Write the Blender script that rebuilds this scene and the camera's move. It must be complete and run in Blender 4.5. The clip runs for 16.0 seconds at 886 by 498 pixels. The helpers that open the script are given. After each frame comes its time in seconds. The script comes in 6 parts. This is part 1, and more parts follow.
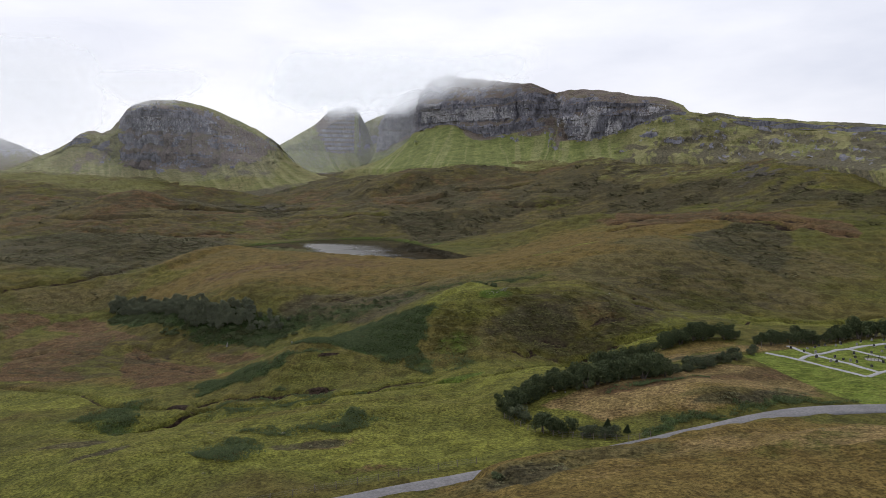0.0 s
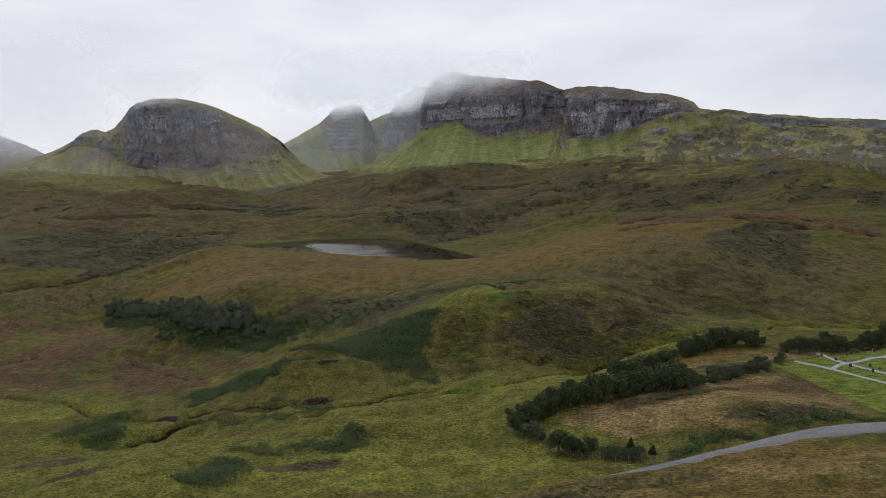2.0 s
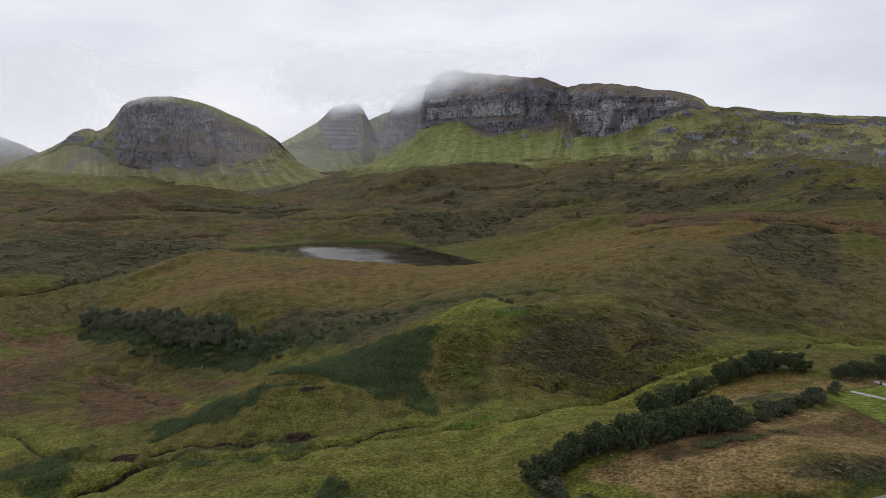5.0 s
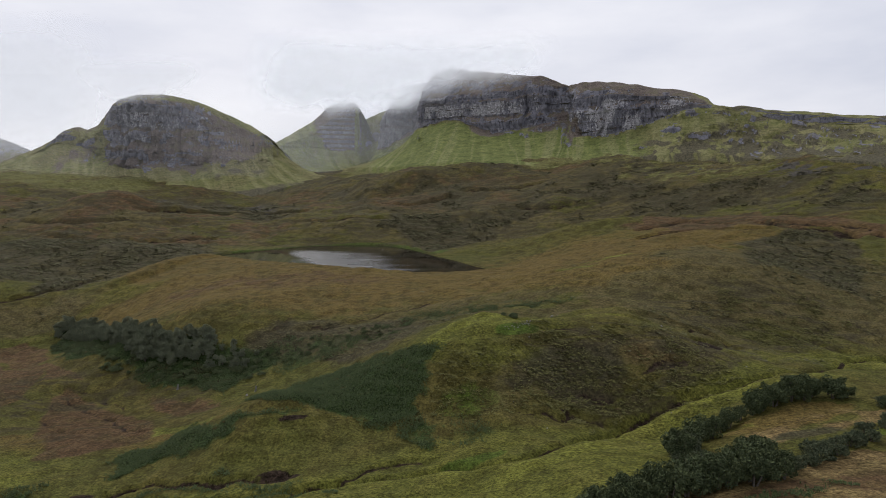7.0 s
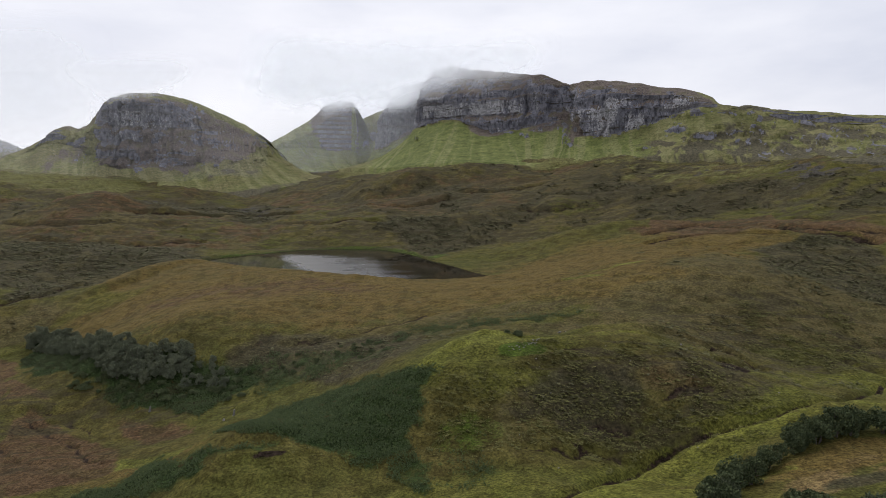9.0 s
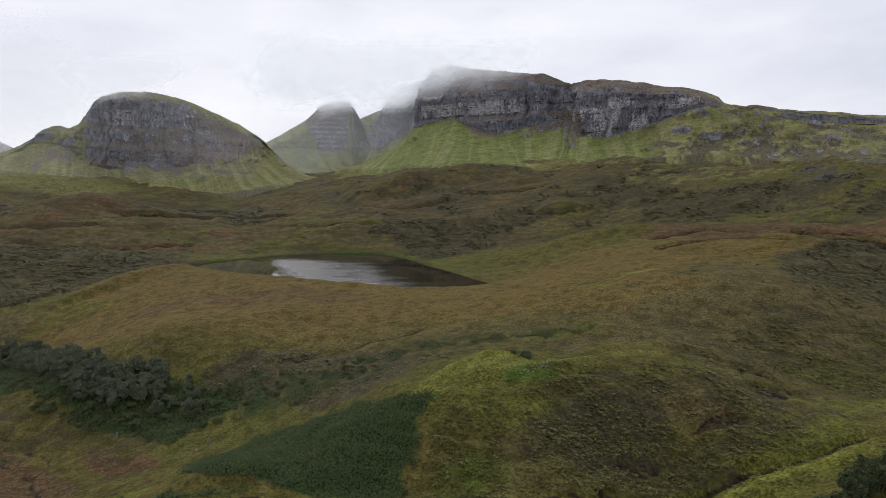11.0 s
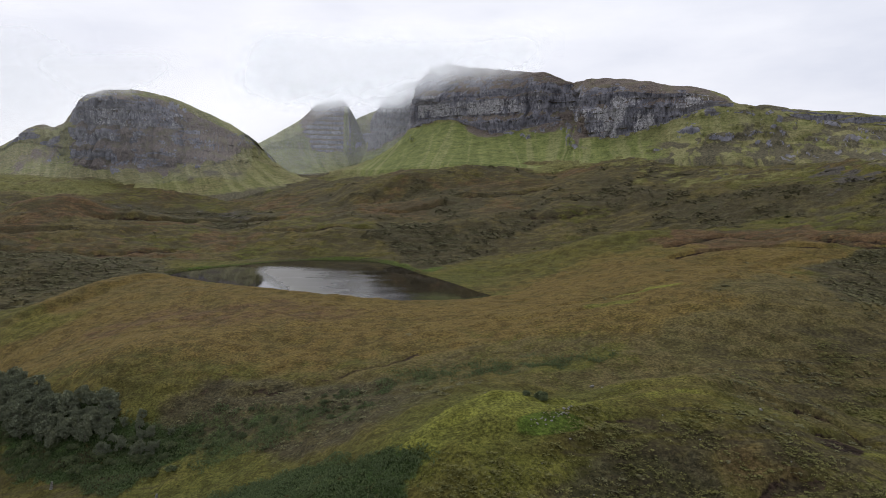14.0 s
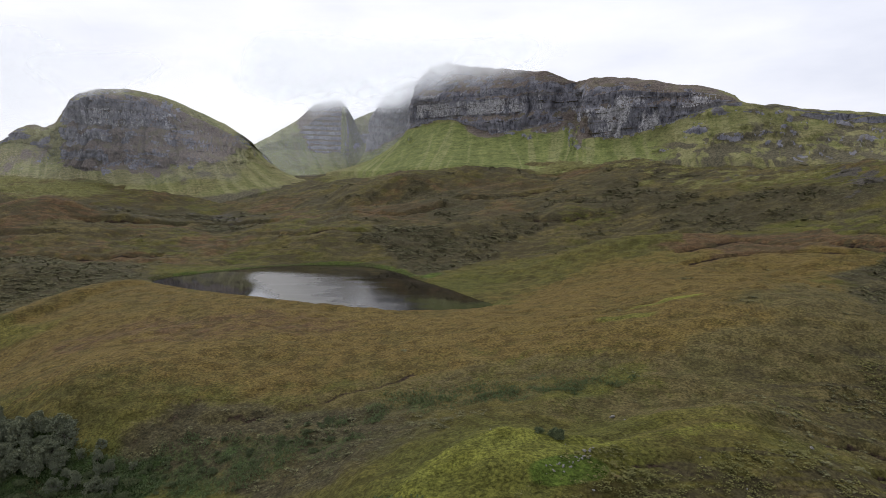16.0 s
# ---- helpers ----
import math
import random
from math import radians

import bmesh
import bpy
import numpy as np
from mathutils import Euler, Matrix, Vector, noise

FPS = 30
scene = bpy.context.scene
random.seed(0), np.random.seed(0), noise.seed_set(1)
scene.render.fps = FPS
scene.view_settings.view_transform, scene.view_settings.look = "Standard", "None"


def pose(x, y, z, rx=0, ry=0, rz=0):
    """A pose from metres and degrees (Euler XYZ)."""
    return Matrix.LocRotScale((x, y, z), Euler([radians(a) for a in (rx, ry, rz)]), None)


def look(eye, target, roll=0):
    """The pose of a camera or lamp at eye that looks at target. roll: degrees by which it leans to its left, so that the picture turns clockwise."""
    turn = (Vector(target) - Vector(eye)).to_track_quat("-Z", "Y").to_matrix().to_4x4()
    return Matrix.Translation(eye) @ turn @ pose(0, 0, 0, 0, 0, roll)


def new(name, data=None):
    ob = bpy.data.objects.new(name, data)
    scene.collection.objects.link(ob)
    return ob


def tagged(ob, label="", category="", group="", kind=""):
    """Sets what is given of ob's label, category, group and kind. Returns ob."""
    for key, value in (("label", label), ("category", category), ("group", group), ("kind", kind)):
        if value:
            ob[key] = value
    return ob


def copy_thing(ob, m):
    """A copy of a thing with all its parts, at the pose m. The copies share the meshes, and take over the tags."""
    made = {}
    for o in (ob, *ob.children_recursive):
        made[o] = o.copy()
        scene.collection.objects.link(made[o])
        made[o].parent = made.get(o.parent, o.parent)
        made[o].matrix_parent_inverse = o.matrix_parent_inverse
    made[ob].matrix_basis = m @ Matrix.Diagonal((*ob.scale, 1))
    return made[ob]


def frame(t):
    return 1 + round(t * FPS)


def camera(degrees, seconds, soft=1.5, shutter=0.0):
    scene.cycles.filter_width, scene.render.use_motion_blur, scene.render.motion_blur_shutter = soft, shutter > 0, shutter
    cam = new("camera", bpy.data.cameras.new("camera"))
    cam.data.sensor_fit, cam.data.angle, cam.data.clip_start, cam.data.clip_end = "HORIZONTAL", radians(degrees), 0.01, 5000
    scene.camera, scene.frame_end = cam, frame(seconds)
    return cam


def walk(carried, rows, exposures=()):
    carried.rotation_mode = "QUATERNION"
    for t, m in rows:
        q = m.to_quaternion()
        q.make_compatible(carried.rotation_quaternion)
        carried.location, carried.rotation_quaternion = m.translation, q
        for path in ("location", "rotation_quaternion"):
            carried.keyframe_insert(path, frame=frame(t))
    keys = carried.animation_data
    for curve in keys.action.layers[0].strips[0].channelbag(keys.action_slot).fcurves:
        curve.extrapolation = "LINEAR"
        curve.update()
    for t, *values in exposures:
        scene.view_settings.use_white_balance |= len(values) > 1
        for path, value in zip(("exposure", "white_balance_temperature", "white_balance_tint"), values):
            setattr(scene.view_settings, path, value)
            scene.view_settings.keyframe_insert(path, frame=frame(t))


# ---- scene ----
# Camera: a drone that flies level towards the loch. Loch surface at z = 0.
cam = camera(66.06, 16.0, soft=0.5)
FLIGHT = [
    # seconds, x, y, z, tilt, turn, lean
    (0.0, -0.00, 0.00, 46.50, 83.861, -0.201, -0.063),
    (0.5, 0.03, 2.51, 46.26, 83.838, 0.040, -0.071),
    (1.0, 0.04, 5.11, 46.08, 83.819, 0.158, -0.096),
    (1.5, 0.01, 7.90, 45.96, 83.808, 0.235, -0.147),
    (2.0, -0.02, 10.94, 45.90, 83.785, 0.290, -0.179),
    (2.5, -0.03, 14.23, 45.88, 83.781, 0.324, -0.187),
    (3.0, -0.03, 17.76, 45.89, 83.773, 0.355, -0.208),
    (3.5, -0.02, 21.47, 45.91, 83.758, 0.395, -0.229),
    (4.0, 0.01, 25.29, 45.94, 83.775, 0.407, -0.225),
    (6.5, -0.02, 47.10, 46.53, 83.722, 0.227, -0.153),
    (7.0, 0.05, 51.41, 46.72, 83.736, 0.191, -0.128),
    (7.5, 0.12, 55.71, 46.91, 83.721, 0.149, -0.095),
    (8.0, 0.18, 60.01, 47.07, 83.717, 0.120, -0.089),
    (8.5, 0.22, 64.33, 47.22, 83.727, 0.094, -0.056),
    (9.0, 0.24, 68.65, 47.34, 83.743, 0.050, -0.035),
    (11.5, 0.01, 90.81, 47.43, 83.860, -0.155, 0.084),
    (12.0, 0.02, 95.12, 47.47, 83.893, -0.200, 0.121),
    (12.5, 0.04, 99.43, 47.50, 83.916, -0.236, 0.160),
    (13.0, 0.06, 103.75, 47.52, 83.934, -0.257, 0.192),
    (13.5, 0.07, 108.10, 47.52, 83.946, -0.294, 0.221),
    (14.0, 0.09, 112.46, 47.49, 83.967, -0.328, 0.216),
    (14.5, 0.12, 116.85, 47.43, 84.002, -0.328, 0.215),
    (15.0, 0.18, 121.24, 47.35, 84.037, -0.331, 0.222),
    (15.5, 0.27, 125.62, 47.25, 84.071, -0.338, 0.230),
    (16.0, 0.37, 130.00, 47.17, 84.106, -0.368, 0.247),
]
walk(cam, [(t, pose(x, y, z, tilt, 0, turn) @ pose(0, 0, 0, 0, 0, lean)) for t, x, y, z, tilt, turn, lean in FLIGHT],
     exposures=[(0.0, 0.13), (0.5, 0.22), (1.0, 0.12), (1.5, -0.08), (2.5, -0.10), (3.5, -0.08), (7.0, -0.07), (9.0, 0.04), (12.5, 0.03), (16.0, 0.20)])

# ---- light: bright overcast sky, low cloud on the tops ----
world = bpy.data.worlds.new("overcast_sky")
scene.world = world
world.use_nodes = True
wn, wl = world.node_tree.nodes, world.node_tree.links
sky = wn.new("ShaderNodeTexSky")
sky.sky_type, sky.sun_disc = "NISHITA", False
sky.sun_elevation, sky.sun_rotation = radians(48), radians(-22)
sky.dust_density = 4.0
wco = wn.new("ShaderNodeTexCoord")
wmap = wn.new("ShaderNodeMapping")
wmap.inputs["Scale"].default_value = (1.0, 1.0, 3.2)
wno = wn.new("ShaderNodeTexNoise")
wno.inputs["Scale"].default_value, wno.inputs["Detail"].default_value, wno.inputs["Roughness"].default_value = 2.6, 7, 0.52
wra = wn.new("ShaderNodeValToRGB")
wra.color_ramp.elements[0].position, wra.color_ramp.elements[0].color = 0.33, (0.70, 0.725, 0.83, 1)
wra.color_ramp.elements[1].position, wra.color_ramp.elements[1].color = 0.66, (0.93, 0.935, 1.0, 1)
wsc = wn.new("ShaderNodeVectorMath")
wsc.operation = "SCALE"
wsc.inputs["Scale"].default_value = 0.10
wmx = wn.new("ShaderNodeMix")
wmx.data_type = "RGBA"
wmx.inputs["Factor"].default_value = 0.92
wl.new(wco.outputs["Generated"], wmap.inputs["Vector"])
wl.new(wmap.outputs["Vector"], wno.inputs["Vector"])
wl.new(wno.outputs["Fac"], wra.inputs["Fac"])
wl.new(sky.outputs["Color"], wsc.inputs[0])
wl.new(wsc.outputs["Vector"], wmx.inputs["A"])
wl.new(wra.outputs["Color"], wmx.inputs["B"])
wl.new(wmx.outputs["Result"], wn["Background"].inputs["Color"])
wn["Background"].inputs["Strength"].default_value = 1.03
sun = new("sun", bpy.data.lights.new("sun", "SUN"))
sun.data.energy, sun.data.angle, sun.data.color = 1.5, radians(25), (1.0, 0.97, 0.92)
sun.matrix_world = look((-100, 240, 210), (0, 0, 0))

# ---- materials ----
class Nodes:
    """Short hand for building a node material."""

    def __init__(self, name, roughness=0.9):
        self.mat = bpy.data.materials.new(name)
        self.mat.use_nodes = True
        self.n, self.l = self.mat.node_tree.nodes, self.mat.node_tree.links
        self.bsdf = self.n["Principled BSDF"]
        self.bsdf.inputs["Roughness"].default_value = roughness
        self.bsdf.inputs["Specular IOR Level"].default_value = 0.06
        self.co = self.n.new("ShaderNodeTexCoord").outputs["Object"]

    def put(self, socket, value):
        if isinstance(value, bpy.types.NodeSocket):
            self.l.new(value, socket)
        elif isinstance(value, tuple) and len(value) == 3 and socket.type == "RGBA":
            socket.default_value = (*value, 1)
        else:
            socket.default_value = value

    def stretch(self, scale, vector=None):
        m = self.n.new("ShaderNodeMapping")
        m.inputs["Scale"].default_value = scale
        self.put(m.inputs["Vector"], vector or self.co)
        return m.outputs["Vector"]

    def noise(self, scale, detail=4, rough=0.55, vector=None, distortion=0.0):
        t = self.n.new("ShaderNodeTexNoise")
        t.inputs["Scale"].default_value, t.inputs["Detail"].default_value = scale, detail
        t.inputs["Roughness"].default_value, t.inputs["Distortion"].default_value = rough, distortion
        self.put(t.inputs["Vector"], vector or self.co)
        return t.outputs["Fac"]

    def ramp(self, fac, lo, hi):
        r = self.n.new("ShaderNodeMapRange")
        r.interpolation_type = "SMOOTHSTEP"
        self.put(r.inputs["Value"], fac)
        r.inputs["From Min"].default_value, r.inputs["From Max"].default_value = lo, hi
        return r.outputs["Result"]

    def mix(self, fac, a, b, blend="MIX"):
        m = self.n.new("ShaderNodeMix")
        m.data_type, m.blend_type = "RGBA", blend
        self.put(m.inputs["Factor"], fac), self.put(m.inputs["A"], a), self.put(m.inputs["B"], b)
        return m.outputs["Result"]

    def math(self, op, a, b=0.0):
        m = self.n.new("ShaderNodeMath")
        m.operation = op
        self.put(m.inputs[0], a), self.put(m.inputs[1], b)
        return m.outputs[0]

    def cover(self, name):
        a = self.n.new("ShaderNodeAttribute")
        a.attribute_name = name
        s = self.n.new("ShaderNodeSeparateColor")
        self.put(s.inputs["Color"], a.outputs["Color"])
        return s.outputs["Red"], s.outputs["Green"], s.outputs["Blue"], a.outputs["Alpha"]

    def bump(self, h, distance, strength=0.6):
        b = self.n.new("ShaderNodeBump")
        b.inputs["Strength"].default_value, b.inputs["Distance"].default_value = strength, distance
        self.put(b.inputs["Height"], h)
        if self.bsdf.inputs["Normal"].links:
            self.put(b.inputs["Normal"], self.bsdf.inputs["Normal"].links[0].from_socket)
        self.put(self.bsdf.inputs["Normal"], b.outputs["Normal"])

    def fade(self, colour, saturation, value=1.0):
        h = self.n.new("ShaderNodeHueSaturation")
        h.inputs["Saturation"].default_value = saturation
        h.inputs["Value"].default_value = value
        self.put(h.inputs["Color"], colour)
        return h.outputs["Color"]

    def done(self, colour):
        self.put(self.bsdf.inputs["Base Color"], colour)
        return self.mat


def moor_material():
    m = Nodes("moorland", 0.95)
    broad, mid, fine = m.noise(0.022, 3), m.noise(0.16, 5, 0.62), m.noise(1.3, 5, 0.66)
    grain = m.noise(4.5, 3, 0.7)
    blades = m.noise(1.0, 5, 0.7, m.stretch((1.5, 1.9, 1.0)))
    straw, lush, fern, peat = m.cover("cover_a")
    heather, rust, mown, damp = m.cover("cover_b")
    sward, stony, short, hags = m.cover("cover_c")
    edge = m.math("MULTIPLY", m.math("SUBTRACT", mid, 0.5), 1.1)
    speck = m.math("MULTIPLY", m.math("SUBTRACT", fine, 0.5), 0.8)
    frayed = m.math("ADD", edge, speck)

    def over(colour, weight, light, dark, fray=frayed, lo=0.36, hi=0.76, by=fine):
        w = m.ramp(m.math("ADD", weight, fray), lo, hi)
        return m.mix(w, colour, m.mix(m.ramp(by, 0.36, 0.64), dark, light))

    c = m.mix(m.ramp(mid, 0.35, 0.65), (0.082, 0.072, 0.024), (0.126, 0.108, 0.034))
    c = m.mix(m.ramp(broad, 0.4, 0.62), c, m.mix(m.ramp(fine, 0.35, 0.65), (0.082, 0.084, 0.023), (0.122, 0.120, 0.032)))
    c = over(c, straw, (0.166, 0.121, 0.042), (0.118, 0.087, 0.031), by=blades)
    c = over(c, lush, (0.154, 0.155, 0.036), (0.100, 0.106, 0.026), m.math("MULTIPLY", frayed, 0.6), 0.15, 0.85, blades)
    c = over(c, sward, (0.196, 0.190, 0.074), (0.126, 0.124, 0.048))
    c = over(c, short, (0.196, 0.200, 0.045), (0.134, 0.140, 0.032), by=blades)
    hay, hollow_shade, crown, ling = m.cover("cover_d")
    c = over(c, hay, (0.255, 0.188, 0.088), (0.160, 0.114, 0.054), by=blades)
    c = over(c, rust, (0.146, 0.094, 0.049), (0.094, 0.062, 0.034))
    c = over(c, heather, (0.142, 0.116, 0.051), (0.088, 0.076, 0.033))
    c = over(c, ling, (0.098, 0.085, 0.046), (0.050, 0.046, 0.027))
    # relief shading put into the colour: dark green hollows, pale straw crowns
    c = m.mix(m.math("MULTIPLY", m.ramp(m.math("ADD", hollow_shade, speck), 0.2, 0.9), 0.24), c, m.mix(m.ramp(fine, 0.4, 0.6), (0.044, 0.050, 0.018), (0.080, 0.088, 0.028)))
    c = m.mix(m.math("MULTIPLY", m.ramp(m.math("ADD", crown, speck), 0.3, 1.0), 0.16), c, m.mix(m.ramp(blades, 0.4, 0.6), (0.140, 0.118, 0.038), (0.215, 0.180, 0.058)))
    c = over(c, fern, (0.056, 0.086, 0.029), (0.028, 0.047, 0.016))
    c = over(c, damp, (0.100, 0.135, 0.028), (0.060, 0.090, 0.018))
    rows = m.noise(1.0, 3, 0.6, m.stretch((0.25, 1.5, 1.0)))
    c = m.mix(m.ramp(mown, 0.45, 0.55), c, m.mix(m.ramp(rows, 0.4, 0.6), (0.105, 0.140, 0.026), (0.170, 0.200, 0.046)))
    c = m.mix(m.ramp(m.math("ADD", peat, m.math("MULTIPLY", frayed, 0.8)), 0.52, 0.78), c, m.mix(m.ramp(fine, 0.4, 0.6), (0.020, 0.014, 0.010), (0.055, 0.038, 0.028)))
    # random dark speckle: shade between tussocks put into the colour
    c = m.mix(m.ramp(blades, 0.34, 0.58), m.mix(1.0, c, (0.64, 0.63, 0.62), "MULTIPLY"), c)
    c = m.mix(m.math("MULTIPLY", m.ramp(grain, 0.52, 0.74), 0.34), c, m.mix(1.0, c, (1.6, 1.5, 1.3), "MULTIPLY"))
    c = m.mix(m.ramp(m.noise(0.30, 8, 0.70), 0.42, 0.56), m.mix(1.0, c, (0.68, 0.67, 0.66), "MULTIPLY"), c)
    # finer dark and pale flecks, painted as more of the tussock shading
    flecks = m.noise(2.0, 6, 0.78)
    c = m.mix(m.ramp(flecks, 0.41, 0.52), m.mix(1.0, c, (0.54, 0.55, 0.54), "MULTIPLY"), c)
    c = m.mix(m.math("MULTIPLY", m.ramp(flecks, 0.55, 0.66), 0.60), c, m.mix(1.0, c, (1.62, 1.56, 1.42), "MULTIPLY"))
    winding = m.math("ABSOLUTE", m.math("SUBTRACT", m.noise(1.0, 4, 0.6, m.stretch((0.020, 0.075, 0.02)), 0.6), 0.5))
    tracks = m.math("MULTIPLY", m.ramp(winding, 0.055, 0.015), m.ramp(m.math("ADD", hags, edge), 0.3, 0.7))
    c = m.mix(m.math("MULTIPLY", tracks, 0.80), c, m.mix(m.ramp(fine, 0.4, 0.6), (0.030, 0.025, 0.016), (0.070, 0.060, 0.030)))
    c = m.mix(m.ramp(m.math("ADD", stony, m.math("MULTIPLY", edge, 1.2)), 0.5, 0.7), c, m.mix(m.ramp(fine, 0.36, 0.64), (0.030, 0.027, 0.025), (0.090, 0.082, 0.068)))
    c = m.fade(c, 1.03, 1.01)
    m.bump(mid, 1.6, 0.6)
    m.bump(m.math("ADD", fine, m.math("MULTIPLY", blades, 0.8)), 0.4, 0.6)
    m.bump(grain, 0.14, 0.6)
    return m.done(c)


def crag_material():
    m = Nodes("crag_and_talus", 0.92)
    rock, pale, scree, turf = m.cover("cover_a")
    runnel, ling, _, _ = m.cover("cover_b")
    broad, mid, fine = m.noise(0.02, 3), m.noise(0.09, 5, 0.62), m.noise(0.55, 5, 0.66)
    columns = m.noise(1.0, 6, 0.72, m.stretch((0.42, 0.42, 0.12)))
    beds = m.noise(1.0, 4, 0.6, m.stretch((0.012, 0.012, 0.22)))
    edge = m.math("MULTIPLY", m.math("SUBTRACT", mid, 0.5), 1.1)
    edge = m.math("ADD", edge, m.math("MULTIPLY", m.math("SUBTRACT", fine, 0.5), 0.6))
    grass = m.mix(m.ramp(mid, 0.35, 0.65), (0.135, 0.138, 0.052), (0.190, 0.188, 0.074))
    grass = m.mix(m.ramp(broad, 0.42, 0.62), grass, m.mix(m.ramp(fine, 0.4, 0.6), (0.130, 0.120, 0.052), (0.178, 0.162, 0.072)))
    grass = m.mix(m.ramp(m.math("ADD", turf, edge), 0.35, 0.75), grass, m.mix(m.ramp(mid, 0.38, 0.62), (0.112, 0.132, 0.040), (0.165, 0.182, 0.058)))
    grass = m.mix(m.math("MULTIPLY", m.ramp(runnel, 0.45, 0.9), 0.34), grass, (0.265, 0.245, 0.125))
    grass = m.mix(m.math("MULTIPLY", m.ramp(runnel, 0.45, 0.1), 0.32), grass, m.mix(1.0, grass, (0.66, 0.68, 0.66), "MULTIPLY"))
    grass = m.mix(m.math("MULTIPLY", m.ramp(fine, 0.56, 0.36), 0.45), grass, m.mix(1.0, grass, (0.62, 0.64, 0.62), "MULTIPLY"))
    shelves = m.noise(1.0, 4, 0.62, m.stretch((0.09, 0.09, 0.8)))
    grass = m.mix(m.ramp(shelves, 0.54, 0.38), grass, m.mix(1.0, grass, (0.80, 0.81, 0.80), "MULTIPLY"))
    grass = m.mix(m.ramp(m.noise(0.35, 6, 0.74), 0.50, 0.40), grass, m.mix(1.0, grass, (0.66, 0.68, 0.66), "MULTIPLY"))
    grass = m.fade(grass, 0.98, 1.22)
    grass = m.mix(m.ramp(m.math("ADD", ling, edge), 0.42, 0.75), grass, m.mix(m.ramp(fine, 0.36, 0.64), (0.062, 0.058, 0.040), (0.132, 0.118, 0.074)))
    # grey stone raised and blued, with distance haze put into its colour
    stone = m.mix(m.ramp(mid, 0.32, 0.66), (0.122, 0.122, 0.142), (0.216, 0.214, 0.238))
    stone = m.mix(m.math("MULTIPLY", m.ramp(columns, 0.50, 0.38), 0.8), stone, (0.056, 0.056, 0.068))
    stone = m.mix(m.math("MULTIPLY", m.ramp(beds, 0.52, 0.64), 0.6), stone, m.mix(m.ramp(fine, 0.4, 0.6), (0.090, 0.082, 0.078), (0.146, 0.136, 0.122)))
    stone = m.mix(m.math("MULTIPLY", m.ramp(fine, 0.58, 0.70), 0.5), stone, (0.300, 0.292, 0.300))
    lichen = m.ramp(m.math("ADD", pale, m.math("MULTIPLY", m.math("SUBTRACT", m.math("ADD", m.math("MULTIPLY", columns, 0.6), m.math("MULTIPLY", fine, 0.4)), 0.5), 3.2)), 0.42, 0.90)
    stone = m.mix(m.math("MULTIPLY", lichen, 0.75), stone, m.mix(m.ramp(fine, 0.38, 0.62), (0.25, 0.244, 0.250), (0.52, 0.510, 0.512)))
    heath = m.mix(m.ramp(fine, 0.36, 0.64), (0.092, 0.076, 0.067), (0.178, 0.146, 0.126))
    heath = m.mix(m.math("MULTIPLY", m.ramp(mid, 0.48, 0.62), 0.5), heath, (0.132, 0.124, 0.066))
    c = m.mix(m.ramp(m.math("ADD", scree, edge), 0.4, 0.75), grass, heath)
    c = m.mix(m.ramp(m.math("ADD", rock, m.math("MULTIPLY", edge, 0.8)), 0.42, 0.58), c, stone)
    m.bump(mid, 3.0, 0.5)
    m.bump(m.math("ADD", columns, fine), 1.6, 0.8)
    return m.done(c)


MOOR = moor_material()
CRAG = crag_material()


def water_material():
    m = Nodes("loch_water", 0.06)
    m.bsdf.inputs["IOR"].default_value = 1.33
    m.bsdf.inputs["Specular IOR Level"].default_value = 0.5
    ruffled, _, _, _ = m.cover("cover_a")
    streaks = m.noise(0.05, 4, 0.6, m.stretch((0.35, 2.2, 1.0)))
    wind = m.ramp(m.math("ADD", ruffled, m.math("MULTIPLY", m.math("SUBTRACT", streaks, 0.5), 0.9)), 0.15, 1.1)
    m.put(m.bsdf.inputs["Roughness"], m.math("ADD", m.math("MULTIPLY", wind, 0.30), 0.025))
    m.bump(m.math("MULTIPLY", m.noise(0.9, 3, 0.6, m.stretch((1.0, 1.8, 1.0))), m.math("ADD", wind, 0.12)), 0.06, 0.22)
    return m.done(m.mix(wind, (0.010, 0.008, 0.007), (0.016, 0.014, 0.013)))


WATER = water_material()


def simple(name, light, dark, scale, roughness=0.9, bump=0.02, detail=5):
    m = Nodes(name, roughness)
    a, b = m.noise(scale, detail, 0.6), m.noise(scale * 0.13, 3)
    c = m.mix(m.ramp(a, 0.35, 0.65), dark, light)
    c = m.mix(m.math("MULTIPLY", m.ramp(b, 0.4, 0.65), 0.4), c, m.mix(1.0, c, (0.62, 0.62, 0.60), "MULTIPLY"))
    m.bump(a, bump, 0.6)
    return m.done(c)


ASPHALT = simple("worn_asphalt", (0.185, 0.180, 0.185), (0.135, 0.132, 0.138), 2.2, 0.9, 0.01)
import functools
# ---- shape of the land ----
def lattice(ix, iy, seed):
    h = (ix.astype(np.int64) * 374761393 + iy.astype(np.int64) * 668265263 + seed * 974634777) & 0xFFFFFFFF
    h = ((h ^ (h >> 13)) * 1274126177) & 0xFFFFFFFF
    return ((h ^ (h >> 16)) & 0xFFFF) / 32767.5 - 1.0


